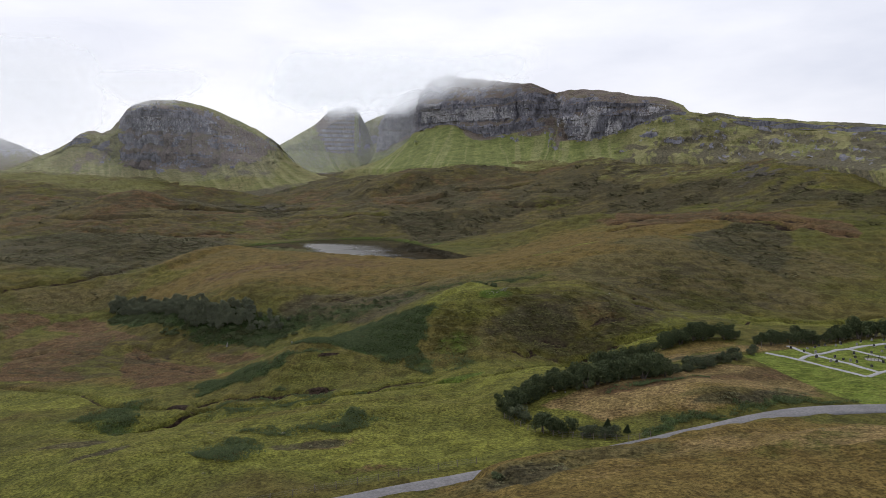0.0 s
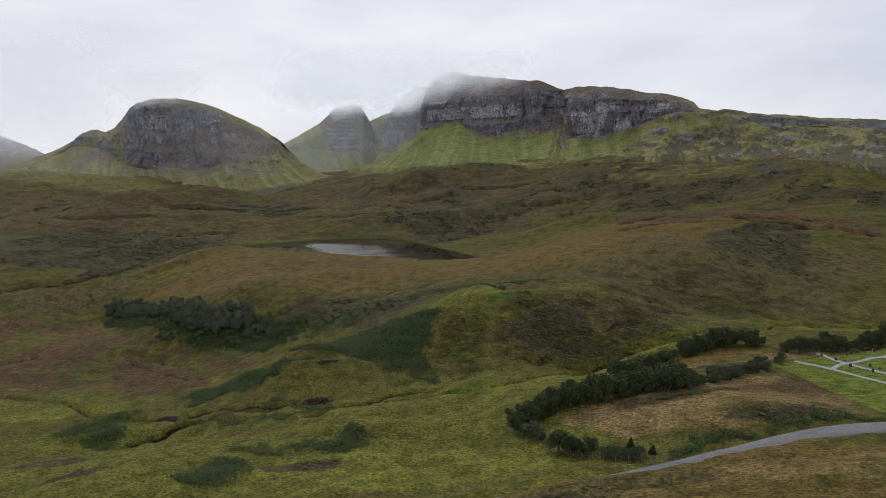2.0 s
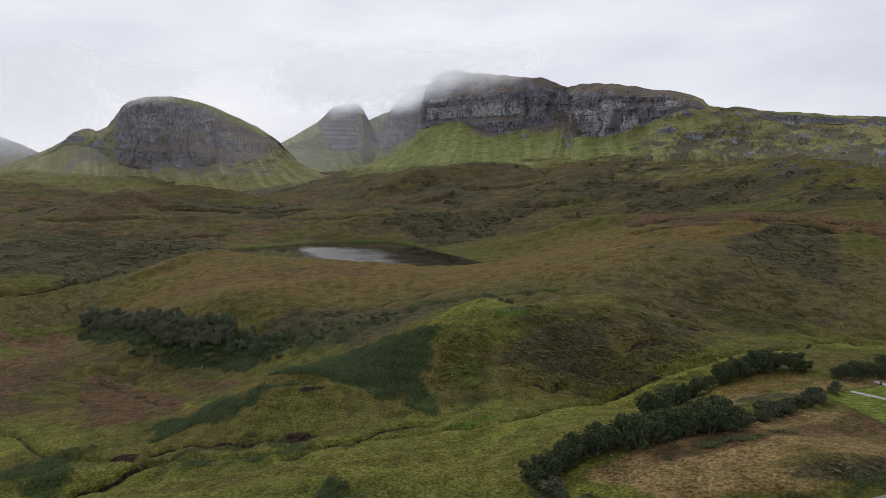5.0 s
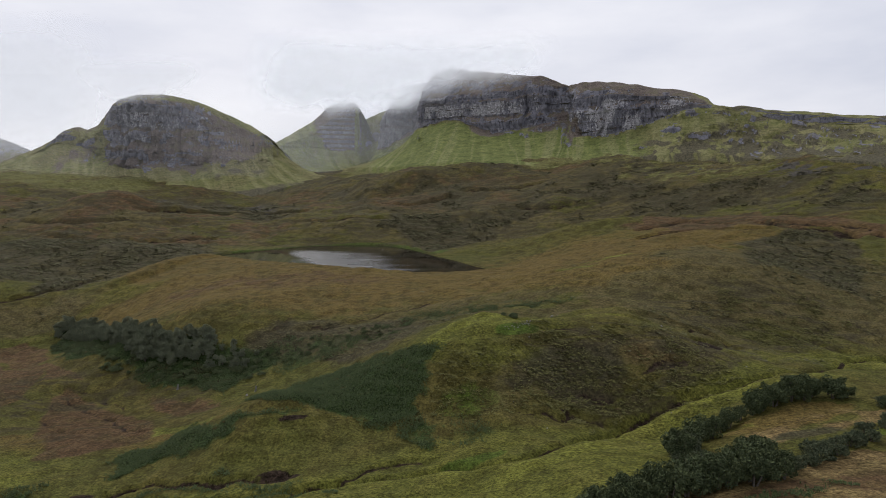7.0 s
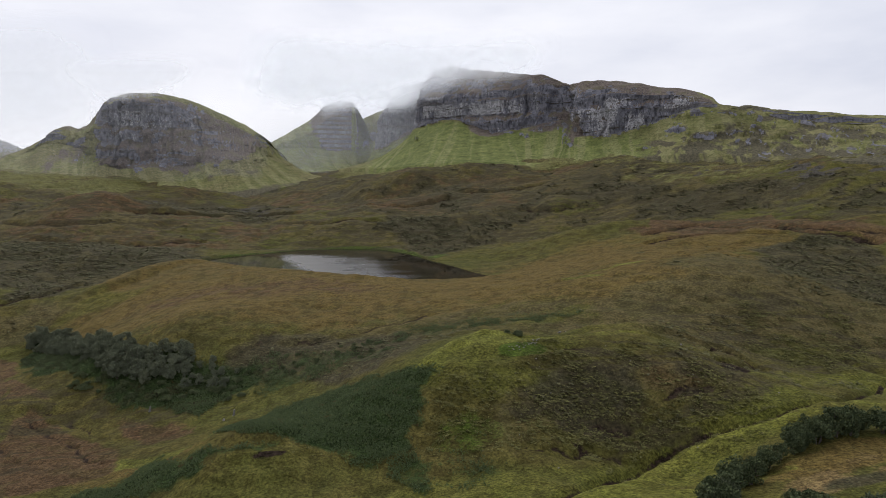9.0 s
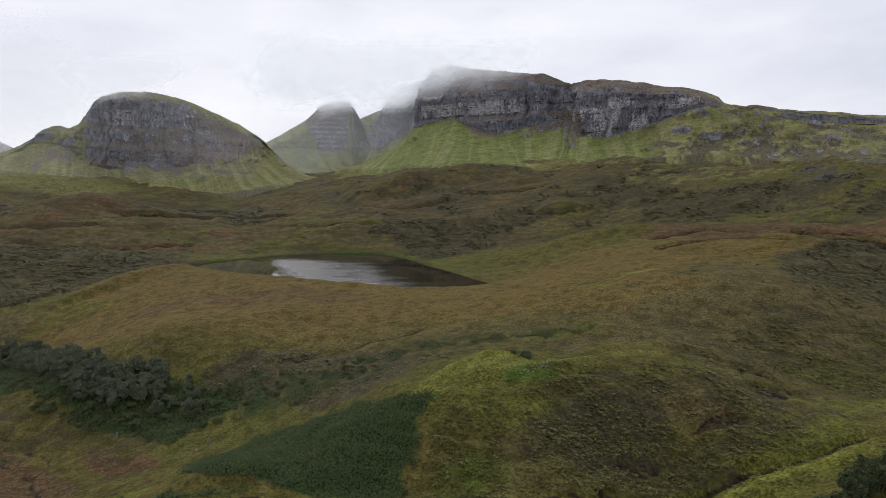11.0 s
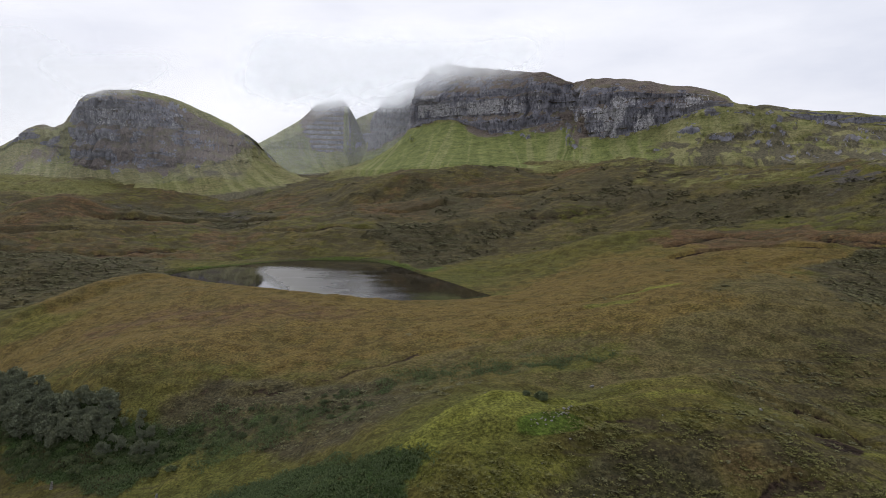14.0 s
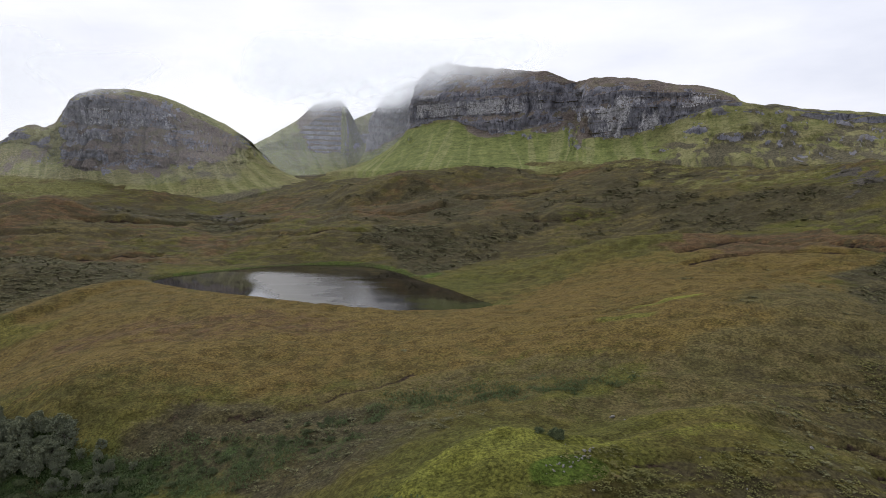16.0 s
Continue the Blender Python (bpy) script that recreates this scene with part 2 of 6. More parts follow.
def ripple(x, y, size, seed=0):
    """Smooth value noise from -1 to 1, one bump every size metres."""
    u, v = np.asarray(x, float) / size, np.asarray(y, float) / size
    i, j = np.floor(u), np.floor(v)
    a, b = u - i, v - j
    a, b = a * a * a * (a * (6 * a - 15) + 10), b * b * b * (b * (6 * b - 15) + 10)
    p, q = lattice(i, j, seed), lattice(i + 1, j, seed)
    r, s = lattice(i, j + 1, seed), lattice(i + 1, j + 1, seed)
    return (p + (q - p) * a) * (1 - b) + (r + (s - r) * a) * b


def fractal(x, y, size, octaves=4, seed=0, gain=0.5):
    total, amount = 0.0, 1.0
    for k in range(octaves):
        c, s = math.cos(0.6 * k + 0.3), math.sin(0.6 * k + 0.3)
        total = total + amount * ripple(x * c - y * s, x * s + y * c, size / 2.03 ** k, seed + 17 * k)
        amount *= gain
    return total


def smooth(a, b, v):
    t = np.clip((v - a) / (b - a), 0, 1)
    return t * t * (3 - 2 * t)


def catmull(points, steps, closed=False):
    """A smooth line through a few points."""
    p = np.array(points, float)
    p = np.vstack([p[-1], p, p[0], p[1]]) if closed else np.vstack([2 * p[0] - p[1], p, 2 * p[-1] - p[-2]])
    out = []
    for k in range(1, len(p) - 2):
        t = np.linspace(0, 1, steps, endpoint=False)[:, None]
        a, b, c, d = p[k - 1], p[k], p[k + 1], p[k + 2]
        out.append(0.5 * (2 * b + (c - a) * t + (2 * a - 5 * b + 4 * c - d) * t ** 2 + (3 * b - a - 3 * c + d) * t ** 3))
    if not closed:
        out.append(p[-2][None])
    return np.vstack(out)


def line_distance(x, y, line, closed=False):
    """Distance from points to a line, how far along it the nearest place is (0..1), and the winding for a closed one."""
    px, py = np.ravel(x), np.ravel(y)
    best, along = np.full(px.shape, 1e9), np.zeros(px.shape)
    inside = np.zeros(px.shape, bool)
    n = len(line)
    for k in range(n if closed else n - 1):
        (ax, ay), (bx, by) = line[k][:2], line[(k + 1) % n][:2]
        ex, ey = bx - ax, by - ay
        t = np.clip(((px - ax) * ex + (py - ay) * ey) / max(ex * ex + ey * ey, 1e-9), 0, 1)
        d = np.hypot(px - ax - t * ex, py - ay - t * ey)
        near = d < best
        best[near], along[near] = d[near], (k + t[near]) / n
        if closed and ay != by:
            inside ^= ((ay > py) != (by > py)) & (px < ex * (py - ay) / ey + ax)
    best = np.where(inside, -best, best) if closed else best
    return best.reshape(np.shape(x)), along.reshape(np.shape(x))


# broad rises and hollows: x, y, radius, height
NEAR_RISES = [
    (22, 60, 55, 19.6), (17, 60, 24, 3.9), (-23, 76, 16, 5.5), (71, 84, 24, 8.7),
    (47, 100, 16, 1.9), (-48, 114, 36, 7.4), (91, 115, 55, 8.4), (-101, 115, 55, 3.3),
    (128, 120, 24, 2.8), (155, 132, 36, 6.3), (55, 132, 16, 3.6), (-15, 140, 16, 3.4),
    (26, 144, 24, 4.6), (-29, 148, 16, 2.7),
]
STREAM_BANKS = [
    (63, 164, 16, 1.7), (-52, 168, 36, -3.4), (160, 170, 55, 5.6), (37, 188, 16, -4.4),
    (-3, 188, 16, -2.5), (-41, 196, 16, 7.9), (47, 196, 16, -4.9), (-4, 216, 24, 4.4),
    (11, 228, 24, 9.4), (47, 228, 24, 6.0), (-158, 230, 85, -7.4), (128, 240, 36, -6.5),
    (-70, 240, 36, -5.2), (86, 240, 24, -2.6),
]
KNOLL_AND_DAM = [
    (-103, 252, 24, -5.3), (64, 255, 130, 15.7), (-73, 276, 24, 5.6), (-94, 288, 24, 3.2),
    (88, 294, 36, 6.6), (41, 300, 24, 2.0), (-81, 308, 55, 5.9), (-163, 308, 55, -6.7),
    (-160, 312, 36, -7.3), (146, 312, 36, -3.5), (129, 358, 85, 5.2), (-74, 366, 36, 2.6),
    (-34, 385, 130, -3.0), (291, 385, 130, 4.9), (22, 390, 55, -5.4),
]
LOCH_BASIN = [
    (-120, 402, 36, 6.2), (-174, 402, 36, -5.5), (-74, 438, 36, -4.0), (88, 438, 36, 2.6),
    (308, 450, 130, 5.9), (285, 460, 200, 7.7), (385, 460, 200, 5.8), (289, 485, 85, 5.8),
    (270, 500, 55, 5.8), (-261, 515, 130, 2.8), (324, 515, 130, 5.9), (257, 528, 85, 5.9),
]
HIGH_MOOR = [
    (310, 560, 200, 7.7), (-242, 570, 85, 6.3), (-259, 582, 55, 8.0), (235, 660, 200, 7.5),
    (335, 660, 200, 6.4), (-168, 698, 85, -5.5), (-212, 710, 130, -5.1), (-200, 740, 85, -5.8),
    (-240, 760, 200, -4.5), (160, 760, 200, 6.3), (260, 760, 200, 5.9), (-196, 775, 130, -5.0),
    (-261, 775, 130, -5.4),
]
LOCH = [(-131, 440), (-127, 455), (-108, 475), (-89, 492), (-66, 500), (-42, 498), (-22, 475), (-9, 447), (6, 416), (15, 395),
        (21, 381), (10, 370), (-10, 367), (-35, 373), (-62, 386), (-92, 404), (-118, 424)]
LOCH_LINE = catmull(LOCH, 6, closed=True)
ROAD = [(-95, 62, 1), (-55, 78, -0.5), (-28, 88, -0.4), (-2, 96, 1.0), (14, 102.5, 0.9), (30, 108, 1.6), (46, 114, 2.4), (58, 119.5, 2.6), (70, 123.5, 2.6),
        (86, 125, 2.6), (110, 124, 3), (150, 118, 4), (210, 116, 5)]
ROAD_LINE = catmull(ROAD, 8)
ROAD_HALF = 2.2
STREAM = [(-190, 232), (-150, 216), (-112, 198), (-90, 178), (-74, 172), (-60, 170), (-46, 167), (-30, 164), (-14, 168), (0, 169), (9, 168), (16, 170), (24, 177), (32, 186), (41, 195), (48, 198.5), (55, 199.5), (64, 200), (76, 204.5), (86, 209),
          (100, 221), (114, 232), (160, 236), (220, 250)]
STREAM_LINE = catmull(STREAM, 6)


# crest lines: x, y, z
KNOLL_CREST = [(-5, 214, 6.7), (0, 219, 7.8), (6, 224, 10.1), (12, 227, 10.9), (21, 228, 9.1), (32, 235, 8.4), (44, 240, 8.6), (53, 242,
    8.9), (62, 245, 8.7)]
DAM_CREST = [(-157, 360, -0.6), (-153, 365, -0.4), (-146, 374, 1.5), (-143, 385, 3.6), (-140, 395, 4.8), (-136, 402, 5.6), (-131, 407, 5.5),
    (-123, 409, 5.3), (-114, 406, 4.6), (-99, 397, 4.2), (-80, 385, 4.0), (-54, 366, 4.7), (-33, 356, 3.8), (-14, 352, 2.6), (1, 352, 2.4)]
HEATHER_HILL = [(98, 352, 15.3), (110, 358, 16.3), (124, 364, 17.6), (138, 368, 21.2), (149, 368, 21.7), (160, 366, 21.9), (174, 360, 18.7),
    (184, 350, 14.7)]
FIELD_CREST = [(-91, 148, -11.9), (-83, 150, -12.3), (-75, 150, -12.5), (-67, 152, -11.8), (-56, 150, -9.6), (-45, 148, -7.6), (-31, 146,
    -4.9), (-18, 144, -2.9), (-10, 146, -2.2), (-3, 148, -2.6), (6, 152, -2.9), (16, 160, -3.9)]
STREAM_CREST = [(6, 156, -3.1), (12, 161.5, -2.6), (18, 166, -2.2), (27, 174, -3.2), (35, 184, -6.7), (43, 192, -7.6), (50, 195.5, -5.5), (57, 196.5, -2.7), (66, 197, -0.0), (78, 201, 1.1), (88, 206, 0.7)]
BANK_CREST = [(6.6, 89.6, 5.2), (8.7, 91, 6.1), (12.5, 94, 5.9), (16.7, 96, 5.8), (25.8, 98, 6.2), (33.4, 99, 6.6), (42.7, 102, 6.9), (48, 104.5, 6.5), (54.1, 108, 5.8), (61.3, 113, 5.0), (75.5, 118, 4.0),
    (90, 119, 3.6)]
MOOR_EDGE = [(-95, 690, 36.6), (-65, 700, 45.7), (-34, 705, 55.6), (-2, 712, 57.8), (35, 715, 59.4), (71, 705, 55.5), (95, 692, 51.3)]
OVALS = [(92, 455, 42, 17, 6, 8.0), (-262, 587, 40, 19, 4, 9.0), (-255, 660, 90, 45, 0, -9.0), (-60, 545, 60, 22, 10, 3.0), (40, 560, 50, 18, 8, 4.0), (130, 565, 60, 20, -5, 4.0), (-230, 455, 70, 28, 0, 3.0), (200, 500, 60, 24, -20, 4.0)]
# line, slope and reach in front, slope and reach behind, share of the line over which it begins
CRESTS = [(catmull(KNOLL_CREST, 5), 0.30, 6, 0.34, 22, 0.12), (catmull(DAM_CREST, 5), 0.10, 8, 0.22, 18, 0.12),
          (catmull(HEATHER_HILL, 5), 0.22, 12, 0.28, 26, 0.12), (catmull(FIELD_CREST, 5), 0.10, 9, 0.55, 13, 0.12), (catmull(STREAM_CREST, 5), 0.05, 5, 0.35, 5, 0.12),
          (catmull(BANK_CREST, 5), -0.06, 12, 0.42, 9, 0.03), (catmull(MOOR_EDGE, 5), 0.10, 60, 0.12, 26, 0.12)]
# peat hags and slips: start, end, depth
GULLY_HAGS = [([(-72, 157), (-67, 162), (-64, 167), (-62, 172)], 1.5, 1.0), ([(-63.5, 175), (-55, 176), (-46, 174), (-36, 173), (-30, 173)], 1.1, 0.9), ([(-32, 158.5), (-28, 160), (-25, 166), (-21, 167.5)], 0.9, 0.8),
              ([(-18, 169), (-14, 173.5), (-4.5, 176)], 0.8, 0.8), ([(-54, 219), (-46, 197), (-37, 193.5), (-32, 194)], 0.4, 0.4)]
KNOLL_HAGS = [([(22, 190.7), (27, 193), (30.5, 193.5), (34, 194.3)], 1.0, 0.8), ([(15.5, 191), (19.5, 189.5)], 0.6, 0.8), ([(31, 200.8), (35, 202), (38, 201)], 0.8, 0.8), ([(46, 207.6), (50.5, 210.5), (54.5, 212.2)], 0.9, 0.8),
              ([(65, 237), (70.5, 239.5), (75.3, 236), (76, 228)], 1.2, 0.9), ([(66, 227), (74, 229.5)], 1.2, 1.0), ([(105, 241), (112, 237.5)], 0.8, 0.6), ([(28, 220.5), (34, 221.2)], 0.5, 0.9), ([(60, 240), (66, 239)], 0.7, 0.6), ([(48, 233.5), (53, 233)], 0.5, 0.5)]
FIELD_HAGS = [([(-119.3, 254.8), (-110, 248), (-102, 241), (-93.6, 234), (-83.5, 221.4), (-76, 212)], 0.55, 0.75), ([(-116, 256.5), (-104, 252), (-88, 236)], 0.55, 0.7), ([(-121, 240), (-111, 233), (-93, 217)], 0.6, 0.7), ([(-160, 249), (-152, 256), (-132, 249)], 0.5, 0.7),
              ([(-212, 328), (-203, 341), (-191, 350), (-180, 368), (-178, 398)], 1.0, 0.8), ([(-60.5, 262), (-55.5, 268), (-51, 276)], 0.35, 0.62), ([(-43, 267.4), (-33, 269.4), (-15.6, 276), (-5, 284)], 0.5, 0.7)]
MOOR_HAGS = [([(101, 399), (110, 401.5), (120, 404), (144, 405), (161, 395.5)], 1.0, 0.95), ([(106.5, 430), (124, 436.5), (139.6, 447), (146, 434), (153, 423)], 0.9, 0.9), ([(168, 413), (176, 393), (186, 378), (195, 355), (207, 340)], 1.3, 1.0), ([(170, 412), (188, 386), (204, 364)], 1.0, 0.95), ([(186, 428), (193, 412)], 1.0, 0.9),
             ([(-226, 570), (-199, 579), (-182, 592), (-157, 608), (-140, 617), (-119, 615)], 1.6, 1.0), ([(60, 560), (78, 552), (92, 556)], 0.9, 0.85), ([(-60, 620), (-30, 612), (4, 622)], 1.2, 0.85), ([(20, 640), (52, 632), (84, 642)], 1.2, 0.85),
             ([(-300, 540), (-262, 532), (-226, 540)], 0.9, 0.85), ([(-260, 505), (-215, 498), (-160, 515)], 0.9, 0.85), ([(-110, 560), (-80, 548), (-48, 552)], 0.9, 0.85), ([(20, 303), (42, 300)], 0.4, 0.4), ([(30, 318), (60, 322)], 0.4, 0.4)]
HAGS = [(catmull(line, 4), deep, bare) for line, deep, bare in GULLY_HAGS + KNOLL_HAGS + FIELD_HAGS + MOOR_HAGS]


def hag_distance(x, y, line, grain):
    """Distance to a cut edge with a ragged course, and which side is the low one."""
    lo, hi = line.min(0) - 9, line.max(0) + 9
    near = (x > lo[0]) & (x < hi[0]) & (y > lo[1]) & (y < hi[1])
    if not near.any():
        return near, None, None
    wx, wy = x[near] + grain * ripple(x[near], y[near], 3.5, 61), y[near] + grain * ripple(x[near], y[near], 3.5, 62)
    d, a = line_distance(wx, wy, line)
    k = a * len(line)
    return near, d, wy < np.interp(k, np.arange(len(line)), line[:, 1])


def to_hags(x, y):
    best = np.full(np.shape(x), 1e9)
    for line, _, _ in HAGS:
        near, d, _ = hag_distance(x, y, line, 1.2)
        if near.any():
            best[near] = np.minimum(best[near], d)
    return best


def rough_height(x, y):
    z = -14 + 14 * np.clip((y - 230) / 130, 0, 1) + 52 * np.clip((y - 500) / 260, 0, 1)
    for hills in (NEAR_RISES, STREAM_BANKS, KNOLL_AND_DAM, LOCH_BASIN, HIGH_MOOR):
        for cx, cy, r, h in hills:
            z = z + h * np.exp(-((x - cx) ** 2 + (y - cy) ** 2) / r ** 2)
    # heathy bank between the camera's start and the road
    u, v = (x - 32) * 0.94 + (y - 99) * 0.34, -(x - 32) * 0.34 + (y - 99) * 0.94
    z = z + 2.6 * np.exp(-(u / 27) ** 2 - (v / 5.5) ** 2)
    # mounds and hollows on the high moor: x, y, half length, half width, turn, rise
    for cx, cy, rx, ry, turn, h in OVALS:
        c, s = math.cos(radians(turn)), math.sin(radians(turn))
        z = z + h * np.exp(-(((x - cx) * c + (y - cy) * s) / rx) ** 2 - (((y - cy) * c - (x - cx) * s) / ry) ** 2)
    return z


def height(x, y, fine=True):
    x, y = np.asarray(x, float), np.asarray(y, float)
    z = rough_height(x, y)
    for line, front, reach_f, back, reach_b, tip in CRESTS:
        lo, hi = line[:, :2].min(0) - 40, line[:, :2].max(0) + 40
        near = (x > lo[0]) & (x < hi[0]) & (y > lo[1]) & (y < hi[1])
        if near.any():
            d, a = line_distance(x[near], y[near], line)
            k = a * len(line)
            zc, yc = np.interp(k, np.arange(len(line)), line[:, 2]), np.interp(k, np.arange(len(line)), line[:, 1])
            side = y[near] > yc
            reach, slope = np.where(side, reach_b, reach_f), np.where(side, back, front)
            ends = smooth(0.0, tip, a) * (1 - smooth(0.86, 0.985, a))
            w = ends * (1 - smooth(0.25, 1.0, d / reach))
            soft = np.sqrt(d * d + 1.2) - 1.1
            z[near] = z[near] * (1 - w) + (zc - slope * soft) * w
    far = np.hypot(x, y - 60)
    if fine:
        calm = 1 - 0.75 * np.exp(-((x - 75) ** 2 / 55 ** 2 + (y - 150) ** 2 / 26 ** 2))
        z = z + calm * (1.1 * fractal(x, y, 46, 2, 3) * smooth(60, 400, far) + 2.2 * smooth(450, 560, y) * (fractal(x, y, 60, 3, 13) - 0.6 * np.abs(ripple(x, y, 38, 15))) + (0.48 + 0.4 * smooth(430, 520, y)) * fractal(x, y, 15, 3, 5) + (0.24 + 0.16 * smooth(430, 520, y)) * fractal(x, y, 4.6, 3, 9))
        # small sheep terraces on the steeper faces
        z = z + 0.16 * calm * np.sin(z * 3.1 + 2.2 * fractal(x, y, 18, 2, 21))
        # hummocks of heath on the high moor and the knoll
        z = z + (0.5 * smooth(430, 500, y) + 0.4 * smooth(195, 260, y)) * np.maximum(0, ripple(x, y, 5.5, 23) + 0.3 * ripple(x, y, 13, 24)) ** 1.5
    # stream cut
    near = (y > 150) & (y < 270)
    if near.any():
        d, _ = line_distance(x[near], y[near], STREAM_LINE)
        z[near] = z[near] - 1.3 * np.exp(-(d / 1.1) ** 2)
    for line, deep, _ in HAGS:
        near, d, front = hag_distance(x, y, line, 1.2)
        if near.any():
            wide = 1 + 0.004 * np.clip(y[near] - 200, 0, 500)
            z[near] = z[near] - deep * wide * np.where(front, np.exp(-(d / (2.4 * wide)) ** 2), np.exp(-(d / (0.45 * wide)) ** 2))
    # road bed
    near = (y < 160) & (y > 30)
    if near.any():
        d, a = line_distance(x[near], y[near], ROAD_LINE)
        zr = np.interp(a * len(ROAD_LINE), np.arange(len(ROAD_LINE)), ROAD_LINE[:, 2])
        yr = np.interp(a * len(ROAD_LINE), np.arange(len(ROAD_LINE)), ROAD_LINE[:, 1])
        w = 1 - smooth(ROAD_HALF + 0.4, ROAD_HALF + np.where(y[near] > yr, 9.0, 2.8), d)
        z[near] = z[near] * (1 - w) + (zr - 0.12) * w
    # loch bed and shore
    near = (x > -190) & (x < 80) & (y > 320) & (y < 550)
    if near.any():
        d, _ = line_distance(x[near], y[near], LOCH_LINE, closed=True)
        zn = z[near]
        lift = np.maximum(zn, 0.12 + 0.05 * np.clip(d, 0, 20))
        w = 1 - smooth(6, 26, d)
        zn = zn * (1 - w) + lift * w
        zn = np.minimum(zn, np.where(d < 14, 0.25 + 0.34 * np.maximum(d, 0), 1e9))
        zn = np.where(d < 0, np.minimum(zn, -0.15 + 0.22 * np.maximum(d, -12)), zn)
        z[near] = zn
    return z


# ---- ground sheet ----
def sheet(name, X, Y, Z, material, covers=None, keep=None):
    """One smooth mesh from a grid of places; covers: per-vertex weights of what grows or lies there, and of painted
    shading.
    """
    n, m = X.shape
    co = np.stack([X, Y, Z], -1).reshape(-1, 3).astype(np.float32)
    i = np.arange(n * m).reshape(n, m)
    q = np.stack([i[:-1, :-1], i[:-1, 1:], i[1:, 1:], i[1:, :-1]], -1).reshape(-1, 4)
    if keep is not None:
        q = q[keep.reshape(-1)[q].any(1)]
    me = bpy.data.meshes.new(name)
    me.vertices.add(len(co))
    me.vertices.foreach_set("co", co.ravel())
    me.loops.add(4 * len(q))
    me.loops.foreach_set("vertex_index", q.ravel().astype(np.int32))
    me.polygons.add(len(q))
    me.polygons.foreach_set("loop_start", np.arange(0, 4 * len(q), 4, dtype=np.int32))
    me.polygons.foreach_set("use_smooth", np.ones(len(q), bool))
    me.update()
    me.validate()
    for key, values in (covers or {}).items():
        a = me.attributes.new(key, "FLOAT_COLOR", "POINT")
        a.data.foreach_set("color", np.stack([v * np.ones(X.shape) for v in values], -1).reshape(-1).astype(np.float32))
    me.materials.append(material)
    return new(name, me)


def patch(x, y, cx, cy, rx, ry, turn=0.0):
    """Weight of an oval of ground cover: 1 inside, 0 outside."""
    c, s = math.cos(radians(turn)), math.sin(radians(turn))
    u, v = ((x - cx) * c + (y - cy) * s) / rx, (-(x - cx) * s + (y - cy) * c) / ry
    return 1 - smooth(0.55, 1.3, np.hypot(u, v))


def most(*weights):
    return functools.reduce(np.maximum, weights)


BRACKEN_WEDGE = [(-54, 221), (-45, 226), (-33, 228), (-21, 226), (-11, 219), (-5, 215.6), (-2, 211), (-2, 205), (-4, 201), (-6, 199), (-6, 193), (-11, 190), (-19, 191.5), (-26, 192), (-32, 193.5), (-38, 193), (-44, 200)]
BRACKEN_TAIL = [(-32, 194), (-34, 189), (-42, 185), (-53, 187), (-61, 184), (-69, 182), (-73, 191), (-66, 194), (-63, 202), (-60, 206), (-52, 197), (-43, 188.5), (-38, 189)]
BRACKEN_BANK = [(-162, 324), (-160, 336), (-140, 322), (-106, 282), (-86, 270), (-66, 261), (-51, 255), (-50, 247), (-57, 242), (-62, 237), (-80, 247), (-100, 259), (-127, 280)]
BRACKEN_GULLY = [(-90, 160), (-88, 170), (-84, 178), (-78, 178), (-75, 173), (-72, 162), (-68, 150), (-82, 155)]
GREEN_GULLY = [(-62, 170), (-55, 175), (-44, 173.5), (-33, 168), (-25, 166.5), (-19, 158), (-27, 153), (-36, 153), (-50, 160), (-58, 161)]
RED_MOOR = [(118, 480), (140, 462), (160, 452), (186, 430), (204, 398), (216, 370), (216, 344), (200, 338), (190, 366), (174, 394), (162, 404), (147, 411), (124, 402), (108, 400), (101, 399), (121, 427), (113, 440)]
GREEN_MOUND = [(24, 458), (52, 490), (72, 500), (102, 500), (112, 480), (106, 447), (113, 421), (101, 400), (75, 407), (53, 411), (40, 424)]
DARK_HEATH = [(-28, 569), (-9, 572), (9, 548), (37, 551), (61, 551), (70, 541), (51, 528), (30, 507), (7, 469), (-4, 451), (-16, 487), (-37, 512), (-45, 530)]
STONY_FOOT = [(-232, 586), (-276, 700), (-259, 727), (-224, 737), (-170, 708), (-112, 621), (-141, 621), (-174, 602), (-198, 584)]
EAST_CRAG = [(230, 548), (243, 537), (246, 505), (227, 475), (214, 498)]
FAR_EAST_HEATH = [(140, 540), (165, 508), (202, 478), (262, 408), (330, 330), (300, 300), (250, 370), (205, 404), (162, 472), (130, 505)]
FAR_EAST_CRAG = [(228, 508), (262, 482), (330, 440), (300, 420), (262, 452), (236, 476)]
EAST_HEATH = [(128, 340), (150, 367), (172, 388), (190, 370), (158, 301), (143, 277), (128, 294), (112, 294), (110, 300)]
BROWN_FIELDS = [[(-120, 248), (-118, 258), (-99, 247), (-76, 224), (-66, 202), (-77, 194), (-88, 193), (-105, 216)], [(-164, 249), (-168, 270), (-161, 286), (-137, 266), (-129, 248), (-132, 236), (-117, 212), (-150, 219)],
                [(-174, 309), (-167, 318), (-130, 270), (-113, 262), (-131, 260), (-165, 293)], [(-200, 304), (-180, 319), (-174, 309), (-186, 283)], [(-89, 249), (-70, 238), (-60, 223), (-72, 227)]]
DRY_FIELD = [(20, 133), (32, 140), (50, 153), (68, 161), (78, 158), (83, 145), (80, 133), (65, 127), (47, 120), (29, 119), (25, 128)]
